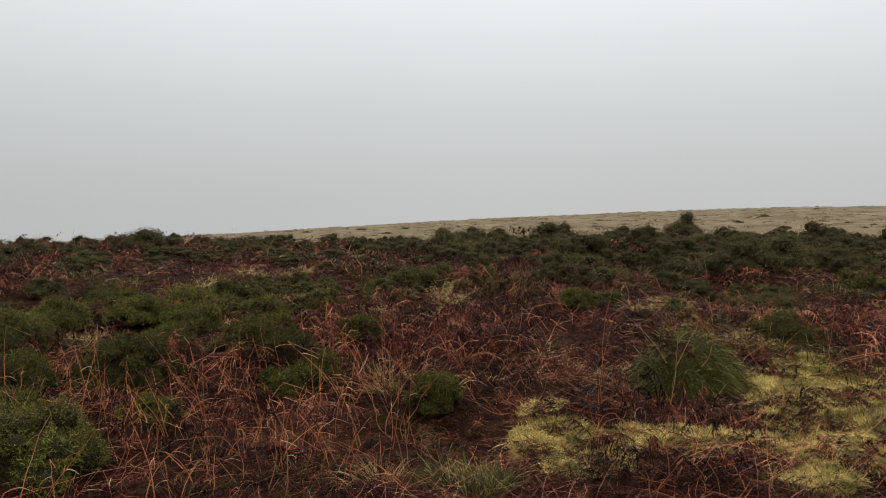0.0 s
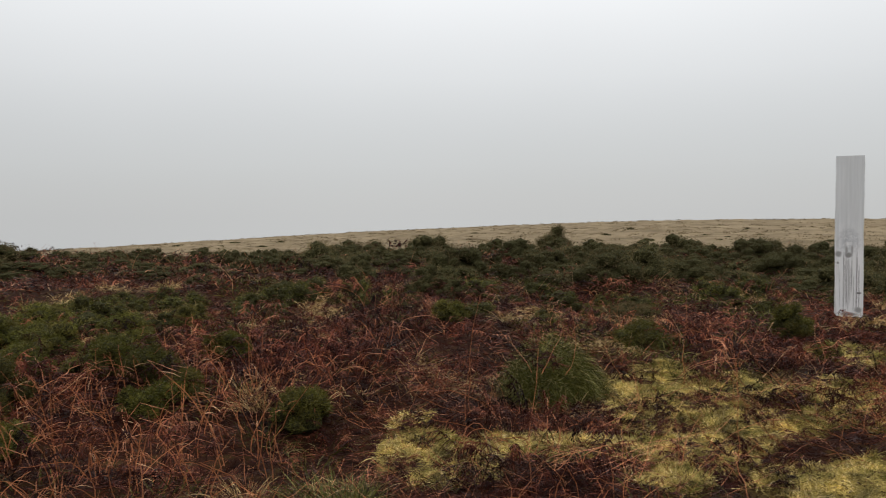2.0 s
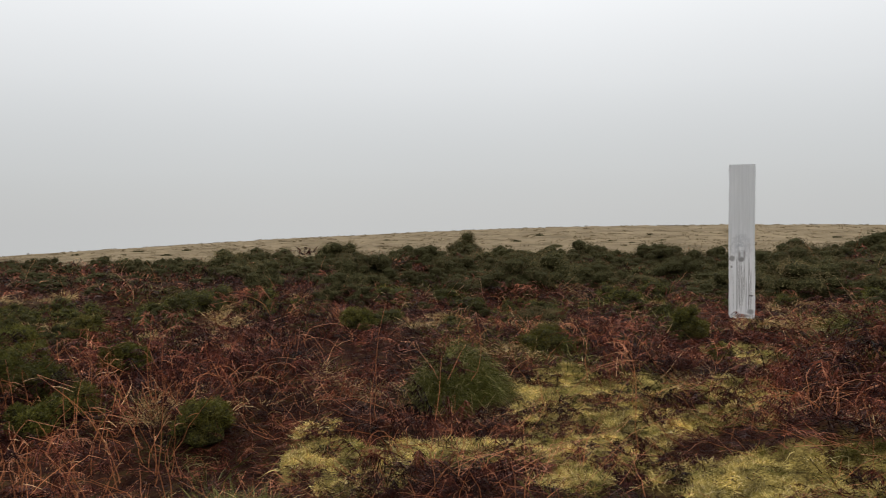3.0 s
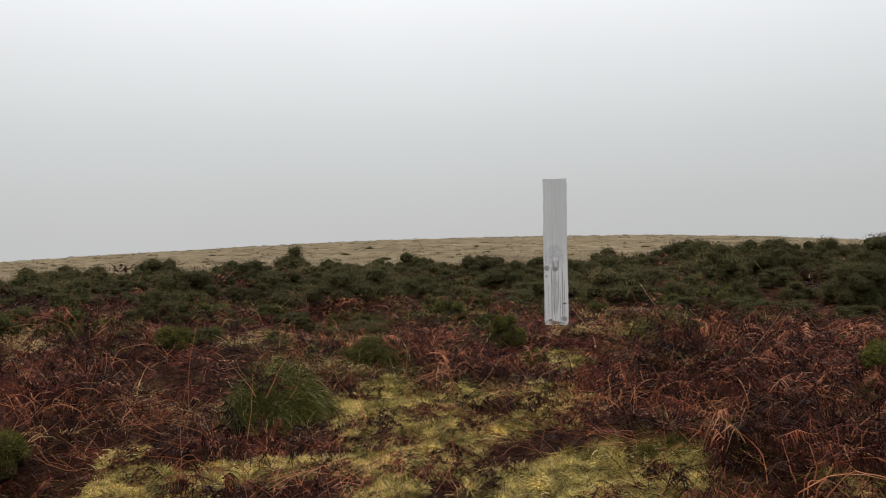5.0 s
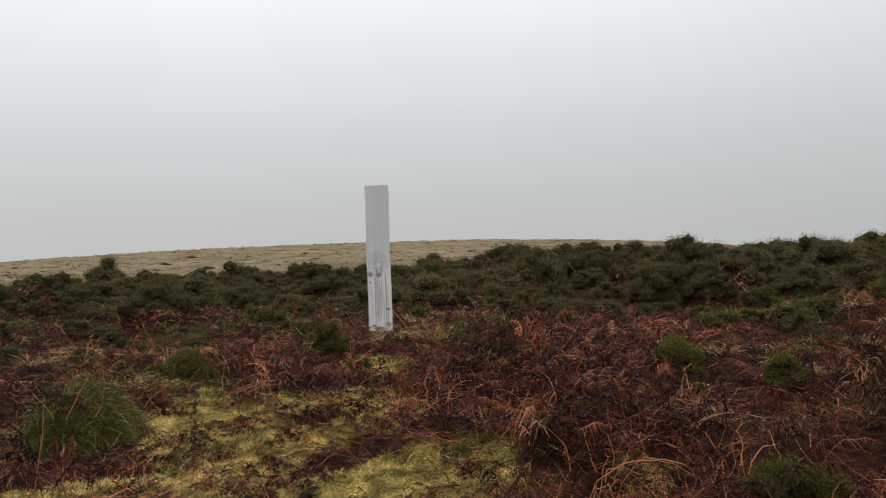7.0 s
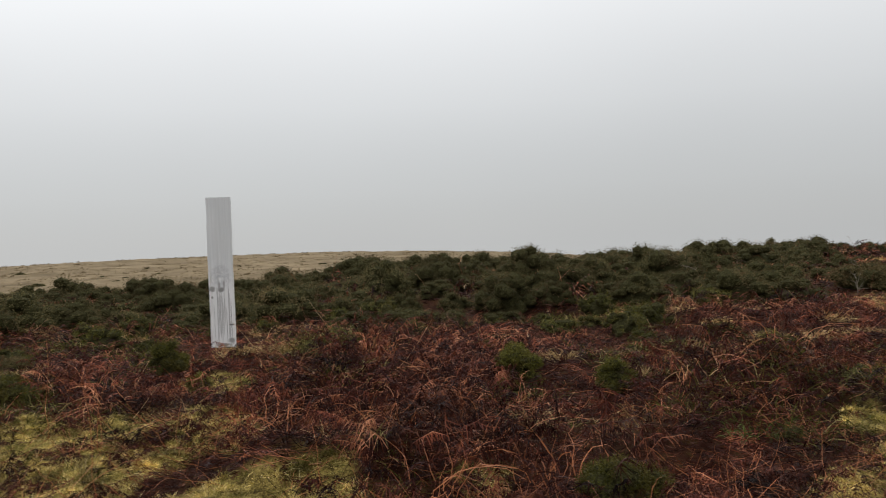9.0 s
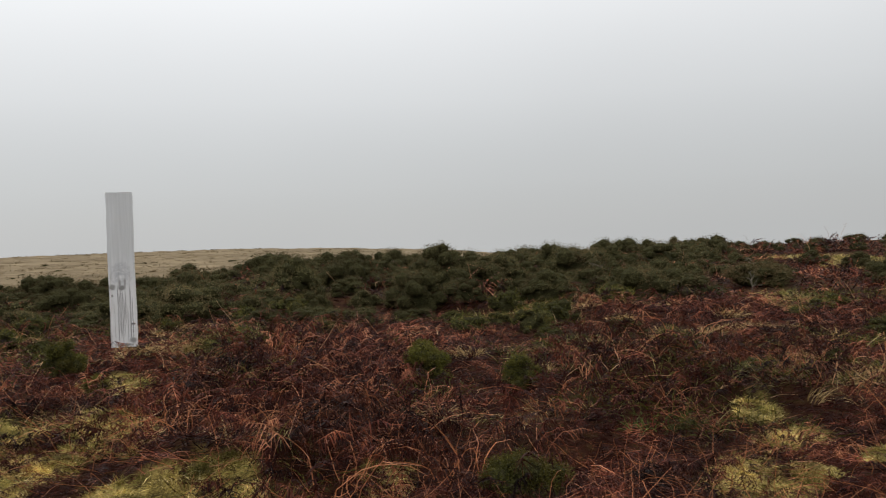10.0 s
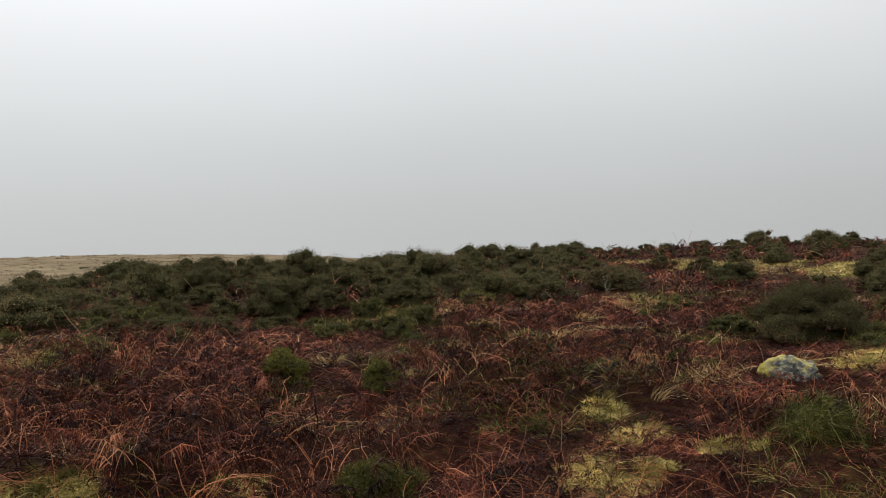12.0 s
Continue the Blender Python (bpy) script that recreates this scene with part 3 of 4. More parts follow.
def gorse_soup(seed, width, height, shoots, spines, spine_len, spine_w, lobes=14, up=0.6, fine_core=1):
    """A gorse bush: a dome of many small rounded heads, each closely set with spiny shoots, round a solid
    light-blocking fill with a few twigs.
    """
    rng = np.random.default_rng(seed)
    leaf, wood = Soup(), Soup()
    i = np.arange(lobes)
    a, e = i * 2.4 + rng.uniform(0, 0.9, lobes), 1 - (i + 0.35) / lobes
    q = 0.40 * width * np.sqrt(1 - e * e) * rng.uniform(0.8, 1.15, lobes)
    rad = width * rng.uniform(0.09, 0.22, lobes) * (14 / lobes) ** 0.3
    rz = rad * rng.uniform(0.75, 1.1, lobes) * min(1.0, 1.5 * height / width)
    z = 0.74 * height * e ** 0.8 * rng.uniform(0.72, 1.12, lobes)
    z = np.maximum(z * (height - rz.max()) / max(z.max(), 1e-6), 0.3 * rz)
    ctr = np.stack([q * np.cos(a), q * np.sin(a), z], 1)
    axes = np.stack([rad, rad, rz], 1)
    dome_fill = np.array([0.36 * width, 0.36 * width, 0.70 * height])
    bm = bmesh.new()
    bmesh.ops.create_icosphere(bm, subdivisions=fine_core, radius=1)
    ball = np.array([w.co for w in bm.verts])
    faces = np.array([[w.index for w in fc.verts] for fc in bm.faces])
    bm.free()
    share = rad ** 2 / (rad ** 2).sum()
    for i in range(lobes):
        n = int(1.7 * shoots * share[i])
        th, u = rng.uniform(0, 2 * math.pi, n), rng.uniform(-0.5, 1, n)
        d = np.stack([np.cos(th) * np.sqrt(1 - u * u), np.sin(th) * np.sqrt(1 - u * u), u], 1)
        rough = 1 + 0.10 * np.sin(3 * th + i) * np.cos(4 * u + i) + rng.uniform(-0.16, 0.06, n)
        tip = ctr[i] + d * axes[i] * rough[:, None]
        inside = (((tip[:, None] - ctr[None]) / (axes[None] * 0.90)) ** 2).sum(2) < 1
        inside[:, i] = False
        free = ~inside.any(1) & (tip[:, 2] > 0.02) & (((tip / dome_fill) ** 2).sum(1) > 0.8)
        tip, d = tip[free], d[free]
        n = len(tip)
        grow = unit(d + np.array([0, 0, up]) + rng.normal(0, 0.35, (n, 3)))
        sl = rng.uniform(0.6, 1.3, n) * spine_len * 2.2
        # spines round each shoot
        f = np.tile(np.linspace(0, 1, spines), n)
        o = np.repeat(np.arange(n), spines)
        turn = f * 15 + np.repeat(rng.uniform(0, 6.28, n), spines)
        g = grow[o]
        e1 = unit(np.cross(g, np.array([0.3, 0.5, 0.8])))
        e2 = np.cross(g, e1)
        base = tip[o] + g * (sl[o] * (f - 0.6))[:, None]
        way = unit(e1 * np.cos(turn)[:, None] + e2 * np.sin(turn)[:, None] + g * (0.3 + 0.9 * f)[:, None])
        side = unit(np.cross(way, rng.normal(size=way.shape)))
        ln = (spine_len * rng.uniform(0.7, 1.3, len(f)) * (1.15 - 0.5 * f))[:, None]
        v = np.stack([base - side * spine_w / 2, base + side * spine_w / 2, base + way * ln], 1)
        tone = np.clip(rng.uniform(0.25, 0.6) + rng.normal(0, 0.10, n), 0, 1)
        leaf.add(v, np.arange(len(v) * 3).reshape(-1, 3), np.repeat(tone, spines * 3))
        # solid dark fill of each head, added to block light between the shoots
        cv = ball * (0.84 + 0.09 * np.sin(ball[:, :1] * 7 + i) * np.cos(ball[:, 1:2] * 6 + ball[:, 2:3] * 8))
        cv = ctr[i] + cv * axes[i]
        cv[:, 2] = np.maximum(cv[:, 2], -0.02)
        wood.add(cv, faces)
    # one larger fill ball under all the heads, blocking light likewise
    cv = ball * dome_fill
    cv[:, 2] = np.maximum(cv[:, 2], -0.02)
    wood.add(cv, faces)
    for _ in range(2 + 2 * fine_core):
        k = rng.integers(0, lobes)
        far = ctr[k] + unit(rng.normal(size=3) + np.array([0, 0, 0.8])) * axes[k] * 1.15
        w = np.linspace(0, 1, 4)[:, None]
        tube(wood, np.array([ctr[k][0] * 0.4, ctr[k][1] * 0.4, -0.02]) * (1 - w) + far * w + np.array([0, 0, 0.05]) * np.sin(w * 3.1), 0.010, 0.003)
    return leaf, wood


def set_at(ob, x, y, turn=0.0, size=1.0, sink=0.0, tall=1.0):
    ob.matrix_basis = Matrix.LocRotScale((x, y, float(land(x, y)) - sink), Euler((0, 0, turn)), (size, size, size * tall))
    return ob


def stand(x, y, turn, sink=0.0):
    return pose(x, y, float(land(x, y)) - sink, 0, 0, math.degrees(turn))


def scatter_soup(sources, xs, ys, sizes, rng, tall=None, sink=0.02):
    """Joins copies of ready triangles, one at each place."""
    out = Soup()
    zs = land(xs, ys) - sink
    for i in range(len(xs)):
        v, t, tone = sources[i % len(sources)]
        a = rng.uniform(0, 2 * math.pi)
        c, s = math.cos(a), math.sin(a)
        w = v * sizes[i]
        if tall is not None:
            w = w * np.array([1, 1, tall[i]])
        out.add(np.stack([w[:, 0] * c - w[:, 1] * s + xs[i], w[:, 0] * s + w[:, 1] * c + ys[i], w[:, 2] + zs[i]], 1), t, tone + rng.normal(0, 0.13))
    return out


def spread(rng, tries, r0, r1, az0, az1, gap, keep):
    """Scatters places between two distances and bearings, no two closer than gap."""
    rho = np.sqrt(rng.uniform(r0 * r0, r1 * r1, tries))
    az = np.radians(rng.uniform(az0, az1, tries))
    x, y = -rho * np.sin(az), rho * np.cos(az)
    ok = keep(x, y, rho, np.degrees(az)) > rng.uniform(0, 1, tries)
    x, y = x[ok], y[ok]
    cells, chosen = {}, []
    for i in range(len(x)):
        g = gap * (0.7 + 0.02 * math.hypot(x[i], y[i]))
        cx, cy = int(x[i] // gap), int(y[i] // gap)
        near = (cells.get((cx + a, cy + b), ()) for a in (-2, -1, 0, 1, 2) for b in (-2, -1, 0, 1, 2))
        if all((x[i] - x[k]) ** 2 + (y[i] - y[k]) ** 2 > g * g for c in near for k in c):
            cells.setdefault((cx, cy), []).append(i)
            chosen.append(i)
    return x[chosen], y[chosen]


# single gorse bushes that stand out: x, y, width, height
SINGLE_GORSE = [
    (-0.08, 6.60, 0.44, 0.33), (-1.39, 6.95, 0.40, 0.25), (-1.60, 11.3, 0.50, 0.43), (-2.8, 7.35, 0.88, 0.53), (-4.1, 10.5, 1.0, 0.38), (-3.4, 11.0, 0.8, 0.42),
    (-3.7, 9.9, 0.78, 0.34), (-3.0, 9.75, 0.85, 0.35), (-1.95, 8.25, 0.72, 0.42), (-1.1, 7.2, 0.42, 0.26), (-4.3, 8.4, 0.75, 0.46), (-2.5, 4.9, 0.85, 0.50),
    (-1.9, 9.1, 0.55, 0.32), (-2.3, 10.4, 0.7, 0.36), (-4.4, 9.4, 0.8, 0.40), (-2.9, 8.6, 0.6, 0.34), (-3.5, 6.7, 0.6, 0.40), (-4.8, 11.2, 0.9, 0.46), (-3.1, 5.7, 0.5, 0.36),
    (-1.5, 7.9, 0.55, 0.32), (-2.2, 6.2, 0.45, 0.28), (-0.9, 8.6, 0.5, 0.30), (-1.0, 10.2, 0.6, 0.30), (-3.2, 7.9, 0.55, 0.34),
    (4.45, 11.3, 0.75, 0.27), (3.72, 8.95, 0.80, 0.36), (5.70, 9.25, 0.46, 0.46), (5.42, 8.1, 0.26, 0.21), (1.77, 11.0, 0.45, 0.30),
    (7.36, 5.1, 0.54, 0.47), (7.66, 4.1, 0.42, 0.34), (4.92, 2.48, 0.54, 0.29), (12.5, 0.44, 1.5, 0.78), (8.2, 7.7, 0.32, 0.25), (19.0, 4.9, 1.3, 0.55),
    (8.2, 28.2, 1.3, 0.95), (-9.1, 25.0, 1.6, 0.85), (39.8, 4.0, 1.6, 0.85), (39.9, 1.5, 1.7, 0.85), (37.6, 13.7, 0.9, 0.8),
]


def near_single(x, y, extra=0.0):
    """Whether a place lies under a single bush or just before it."""
    hit = np.zeros(np.shape(x), bool)
    for gx, gy, w, h in SINGLE_GORSE:
        d, front = math.hypot(gx, gy), 0.22 if gx > 0 else 0.0
        cx, cy = gx * (1 - (0.25 * w + front) / d), gy * (1 - (0.25 * w + front) / d)
        hit |= (x - cx) ** 2 + (y - cy) ** 2 < (0.45 * w + extra * (1 if gx > 0 else 0.2)) ** 2
    return hit


def gorse_cover(x, y, rho, az):
    """How thickly gorse grows at a place, 0 to 1."""
    start = np.interp(az, [-95, -75, -62, -50, -35, -15, -5, 5, 15, 30], [19.0, 17.5, 15.2, 14.4, 14.4, 15.2, 16.8, 18, 18, 17])
    end = np.interp(az, [-95, -75, -62, -50, -35, -10, 0, 10, 30], [42, 42, 40, 31, 26.5, 25.5, 30, 38, 42])
    full = np.interp(az, [-95, -72, -60, -40, -8, 4, 30], [0.40, 0.44, 0.56, 0.92, 0.92, 0.45, 0.38]) + 0.4 * ease(33, 36, rho) * ease(-70, -78, az)
    band = ease(-1.4, 1.4, rho - start + 2.2 * lumps(x, y, 2.0, 11)) * (1 - ease(-1.5, 1.0, rho - end + 1.5 * lumps(x, y, 4.0, 12)))
    patch = ease(-0.4, 0.1, 0.7 * lumps(x, y, 2.6, 13) + 0.6 * lumps(x, y, 1.3, 14) + 1.6 * (full - 0.5))
    return band * patch * (1 - lawn_at(x, y)) * (1 - 0.93 * ease(-75, -79, az) * (1 - ease(32, 35, rho)))


def bracken_cover(x, y, rho, az):
    keep = 1 - ease(0.2, 0.7, lawn_at(x, y)) * (0.995 - 0.12 * ease(0.2, 0.45, lumps(x, y, 0.7, 37)))
    keep = keep * (1 - (0.88 + 0.12 * ease(20, 22, rho)) * pale_at(x, y)) * (1 - 0.7 * grass_at(x, y))
    keep = np.where(near_single(x, y, 0.22), 0, keep)
    for cx, cy, r in ((2.15, 7.0, 0.60), (9.5, 0.5, 0.47), (7.0, 10.05, 0.90), (7.35, 7.9, 0.80), (7.0, 0.1, 0.45), (5.85, 3.88, 0.30), (7.95, 1.38, 0.28), (6.75, 2.42, 0.34)):
        keep = np.where((x - cx) ** 2 + (y - cy) ** 2 < r * r, 0, keep)
    return keep * np.where(gorse_cover(x, y, rho, az) > 0.55, 0.6, 1.0) * (1 - ease(0.3, 0.8, moor_at(x, y)))


def bracken_size(x, y):
    """Mounds and hollows of the bracken, and small clumps in the clearings."""
    return (0.66 + 0.34 * lumps(x, y, 1.5, 17)) * (1 - 0.30 * lawn_at(x, y)) * (1 - 0.25 * pale_at(x, y))


VIEW_R, VIEW_L = -97, 34

# bracken close by, each clump a thing of its own
rng = np.random.default_rng(21)
BRACKEN_LABEL = "collapsed clump of wet dead bracken, dark red-brown fronds and bare stalks"
originals = []
for k in range(8):
    fr, bare = bracken_meshes(100 + k, 2)
    ob = thing("bracken_clump", BRACKEN_LABEL, "bracken", "dead bracken on the moor")
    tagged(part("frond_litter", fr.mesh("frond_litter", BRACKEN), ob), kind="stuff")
    for one in bare:
        part("stalk", one.mesh("stalk", STALK), ob, "bare orange-brown broken stalk")
    originals.append(ob)
bx, by = spread(rng, 14000, 4.3, 8.8, VIEW_R, VIEW_L, 0.345, bracken_cover)
order = np.argsort(np.hypot(bx, by))
bx, by = bx[order], by[order]
for i in range(min(len(bx), 280)):
    ob = originals[i] if i < len(originals) else copy_thing(originals[i % len(originals)], pose(0, 0, 0))
    set_at(ob, bx[i], by[i], rng.uniform(0, 6.28), rng.uniform(0.85, 1.15) * float(bracken_size(bx[i], by[i])), 0.02, rng.uniform(0.40, 0.75))
# humps of bracken
humps = []
for k in range(5):
    fr, bare = hummock_meshes(170 + k, 2)
    ob = thing("bracken_hummock", "rounded hump of drooping dead red-brown bracken over a dark hollow", "bracken", "bracken humps on the moor")
    tagged(part("frond_litter", fr.mesh("frond_litter", BRACKEN), ob), kind="stuff")
    for one in bare:
        part("stalk", one.mesh("stalk", STALK), ob, "bare bowed orange-brown stalk")
    humps.append(ob)
hr = np.random.default_rng(175)
hx, hy = spread(hr, 5000, 4.8, 10.0, VIEW_R, VIEW_L, 1.0, lambda x, y, rho, az: bracken_cover(x, y, rho, az) * (1 - lawn_at(x, y)) ** 2 * ease(0.0, 0.4, lumps(x, y, 1.5, 17)))
spots = [(x, y, 0.72 + 0.7 * r) for x, y, r, h in KNOLLS] + [(7.95, 3.3, 1.1), (8.6, 2.5, 1.0)] + [(x, y, hr.uniform(0.65, 1.2)) for x, y in zip(hx, hy)]
for i, (x, y, size) in enumerate(spots[:50]):
    ob = humps[i] if i < len(humps) else copy_thing(humps[i % len(humps)], pose(0, 0, 0))
    set_at(ob, x, y, hr.uniform(0, 6.28), size, 0.03, hr.uniform(0.75, 1.1))
# low dark tufts on the clearings
mats = []
for k in range(4):
    fr, bare = bracken_meshes(140 + k, 2, 25, 0.58, 0.23)
    ob = thing("bracken_tuft", "low dark tuft of dead bracken matted down on the mossy turf", "bracken", "bracken tufts on the turf")
    tagged(part("frond_litter", fr.mesh("frond_litter", BRACKEN), ob), kind="stuff")
    for one in bare[:3]:
        part("stalk", one.mesh("stalk", STALK), ob, "bare orange-brown broken stalk")
    mats.append(ob)
TUFTS = [  # x, y, size
    (1.24, 5.91, 0.5), (1.9, 6.14, 0.75), (2.5, 6.12, 0.9), (1.17, 4.79, 0.95), (1.6, 4.7, 0.9), (0.63, 4.86, 0.5), (0.27, 6.36, 0.95), (0.93, 6.33, 0.7),
    (3.43, 6.65, 0.7), (3.82, 6.25, 0.9), (2.3, 5.9, 1.0), (3.6, 5.59, 0.55), (2.45, 5.25, 0.55), (2.53, 4.8, 1.0), (1.85, 4.95, 0.8), (2.79, 4.66, 0.6),
    (3.8, 5.2, 0.6), (3.79, 7.79, 0.85), (2.9, 6.37, 0.95), (3.08, 4.97, 0.6), (1.17, 6.14, 1.0), (1.59, 5.94, 0.5), (1.92, 5.3, 0.55), (3.86, 4.14, 0.8),
    (0.95, 5.42, 0.75), (0.6, 5.6, 0.7), (0.8, 6.4, 0.7), (6.45, 1.3, 0.6), (5.75, 1.0, 0.6),
    (4.25, 4.13, 0.85), (4.86, 6.09, 0.85), (6.3, 1.68, 0.5), (6.05, 0.74, 0.85), (6.74, 1.12, 0.5), (7.12, 0.48, 0.95), (5.58, 1.95, 1.0),
]
lx, ly = spread(rng, 4000, 4.7, 9.5, -62, 6, 0.36, lambda x, y, rho, az: 0.22 * ease(0.3, 0.8, lawn_at(x, y)) * ease(-0.1, 0.3, lumps(x, y, 0.7, 37)))
for i, (x, y, size) in enumerate(TUFTS + [(a, b, rng.uniform(0.5, 1.0)) for a, b in zip(lx, ly)]):
    ob = mats[i] if i < len(mats) else copy_thing(mats[i % len(mats)], pose(0, 0, 0))
    set_at(ob, x, y, rng.uniform(0, 6.28), size, 0.02, rng.uniform(0.7, 1.0))
rest_x, rest_y = bx[280:], by[280:]

# bracken further off, beyond counting
mx, my = spread(rng, 12000, 8.8, 16, VIEW_R, VIEW_L, 0.47, bracken_cover)
mx, my = np.concatenate([rest_x, mx]), np.concatenate([rest_y, my])
fx, fy = spread(rng, 14000, 16, 40, VIEW_R, VIEW_L, 0.54, bracken_cover)
leafy, stalky = [], []
for seed, close, px, py in ((200, 1, mx, my), (220, 0, fx, fy)):
    made = [bracken_meshes(seed + k, close, 0, (1.45, 1.2)[close], 0.42) for k in range(7)] + [hummock_meshes(seed + 10 + k, close, 16) for k in range(2)]
    sizes = np.random.default_rng(seed).uniform(0.85, 1.15, len(px)) * bracken_size(px, py) * (1 + 0.012 * np.hypot(px, py))
    leafy.append(scatter_soup([m[0].arrays() for m in made], px, py, sizes, np.random.default_rng(31), np.random.default_rng(seed + 1).uniform(0.45, 0.95, len(px))))
    stalky.append(scatter_soup([joined(m[1]).arrays() for m in made], px, py, sizes, np.random.default_rng(31), np.random.default_rng(seed + 1).uniform(0.45, 0.95, len(px))))
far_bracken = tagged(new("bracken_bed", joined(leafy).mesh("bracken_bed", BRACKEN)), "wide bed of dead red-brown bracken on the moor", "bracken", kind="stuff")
tagged(part("stalk_litter", joined(stalky).mesh("stalk_litter", STALK), far_bracken, "bare pale broken bracken stalks"), kind="stuff")

# tall bare stalks standing in the bracken
rt = np.random.default_rng(27)
tx, ty = spread(rt, 2600, 4.6, 8.0, 2, VIEW_L, 0.10, lambda x, y, rho, az: 0.9 * bracken_cover(x, y, rho, az))
for x, y in list(zip(tx, ty))[:290]:
    one = Soup()
    up = unit(np.array([rt.normal(0, 0.28), rt.normal(0, 0.28), 1.0]))
    q = np.linspace(0, 1, 7)[:, None]
    length = rt.uniform(0.2, 0.48)
    line = up * length * q + rt.normal(0, 0.6, 3) * length * 0.5 * q ** 2 + np.cumsum(rt.normal(0, 0.006, (7, 3)), 0)
    if rt.uniform() < 0.4:
        line = np.vstack([line, line[-1] + unit(np.array([rt.normal(), rt.normal(), -0.5])) * rt.uniform(0.1, 0.3)])
    line[:, 2] = np.maximum(line[:, 2], 0)
    tube(one, line, 0.0036, 0.0014)
    for k in range(rt.integers(0, 3)):
        at = line[rt.integers(3, 6)]
        w = np.linspace(0, 1, 4)[:, None]
        tube(one, at + unit(np.array([rt.normal(), rt.normal(), rt.uniform(-0.2, 0.9)])) * rt.uniform(0.06, 0.18) * w + np.array([0, 0, -0.05]) * w ** 2, 0.0024, 0.0011)
    set_at(tagged(new("bracken_stalk", one.mesh("bracken_stalk", STALK)), "tall bare orange-brown bracken stalk, bent at the top", "bracken", "bare bracken stalks"), x, y, 0, 1, 0.02)

# gorse: single bushes near by
GORSE_LABEL = "low dark-green gorse bush with dense spines, standing in dead bracken"


def gorse_thing(lf, inner, label, group, leaf=None, name="gorse_bush"):
    ob = thing(name, label, "bush", group)
    tagged(part("foliage", lf.mesh("foliage", leaf or GORSE), ob), kind="stuff")
    part("wood", inner.mesh("wood", SHADE_AND_TWIGS), ob, "solid fill and twigs inside the bush, coloured dark as inner shade")
    return ob


for k, (x, y, w, h) in enumerate(SINGLE_GORSE):
    far_off = math.hypot(x, y) > 14
    if far_off:
        lf, inner = gorse_soup(300 + k, w, h, 1500, 3, 0.05, 0.020, 16, 0.5)
    else:
        lf, inner = gorse_soup(300 + k, w, h, int(1500 * w * (w + h) ** 0.5) + 220, 7, 0.032, 0.0078, 20 if w > 0.7 else 13, 0.7, 2)
    set_at(gorse_thing(lf, inner, GORSE_LABEL if w < 1.2 else "broad rounded dark-green gorse bush above the bracken", "gorse bushes", GORSE if math.hypot(x, y) > 12 else YOUNG_GORSE), x, y, 0.7 * k)

# small low gorse scattered through the bracken
low = [gorse_soup(380 + k, 0.55, 0.30, 210, 5, 0.028, 0.010, 9, 0.5, 1) for k in range(5)]
low_heads = [gorse_thing(lf, inner, "small low yellow-green gorse growing through dead bracken", "low gorse in the bracken", YOUNG_GORSE, "gorse_sprig") for lf, inner in low]
lr = np.random.default_rng(391)
qx, qy = spread(lr, 6000, 6.0, 15.5, VIEW_R, VIEW_L, 0.55, lambda x, y, rho, az: (1 - lawn_at(x, y)) * ease(-0.1, 0.4, lumps(x, y, 2.3, 43)) * (0.12 + 0.55 * ease(-4, 4, az) + 0.3 * ease(8.5, 12, rho)))
for ob in low_heads:
    tagged(ob.children[1], kind="stuff")
ok = ~near_single(qx, qy, 0.2) & ((qx - 7.2) ** 2 + (qy - 10.2) ** 2 > 1.0) & ((qx - 9.7) ** 2 + (qy - 0.5) ** 2 > 0.8) & ((qx - 2.2) ** 2 + (qy - 7.1) ** 2 > 0.6)
for i, (x, y) in enumerate(list(zip(qx[ok], qy[ok]))[:130]):
    ob = low_heads[i] if i < len(low_heads) else copy_thing(low_heads[i % len(low_heads)], pose(0, 0, 0))
    set_at(ob, x, y, lr.uniform(0, 6.28), lr.uniform(0.55, 1.35), 0.03, lr.uniform(0.7, 1.15))

# gorse: the thicket behind the slab
kinds = [gorse_soup(400 + k, 1.25, 0.66, 1050, 3, 0.036, 0.0125, 18, 0.3, 1) for k in range(8)]
gx, gy = spread(rng, 6500, 12.5, 44, VIEW_R, VIEW_L, 0.74, gorse_cover)
order = np.argsort(np.hypot(gx, gy))
gx, gy = gx[order], gy[order]


def brow(x, y):
    """The thicket stands taller towards the brow of the slope."""
    az = bearing(x, y)
    return 1.06 + 0.04 * ease(-38, -46, az) * ease(-72, -66, az)


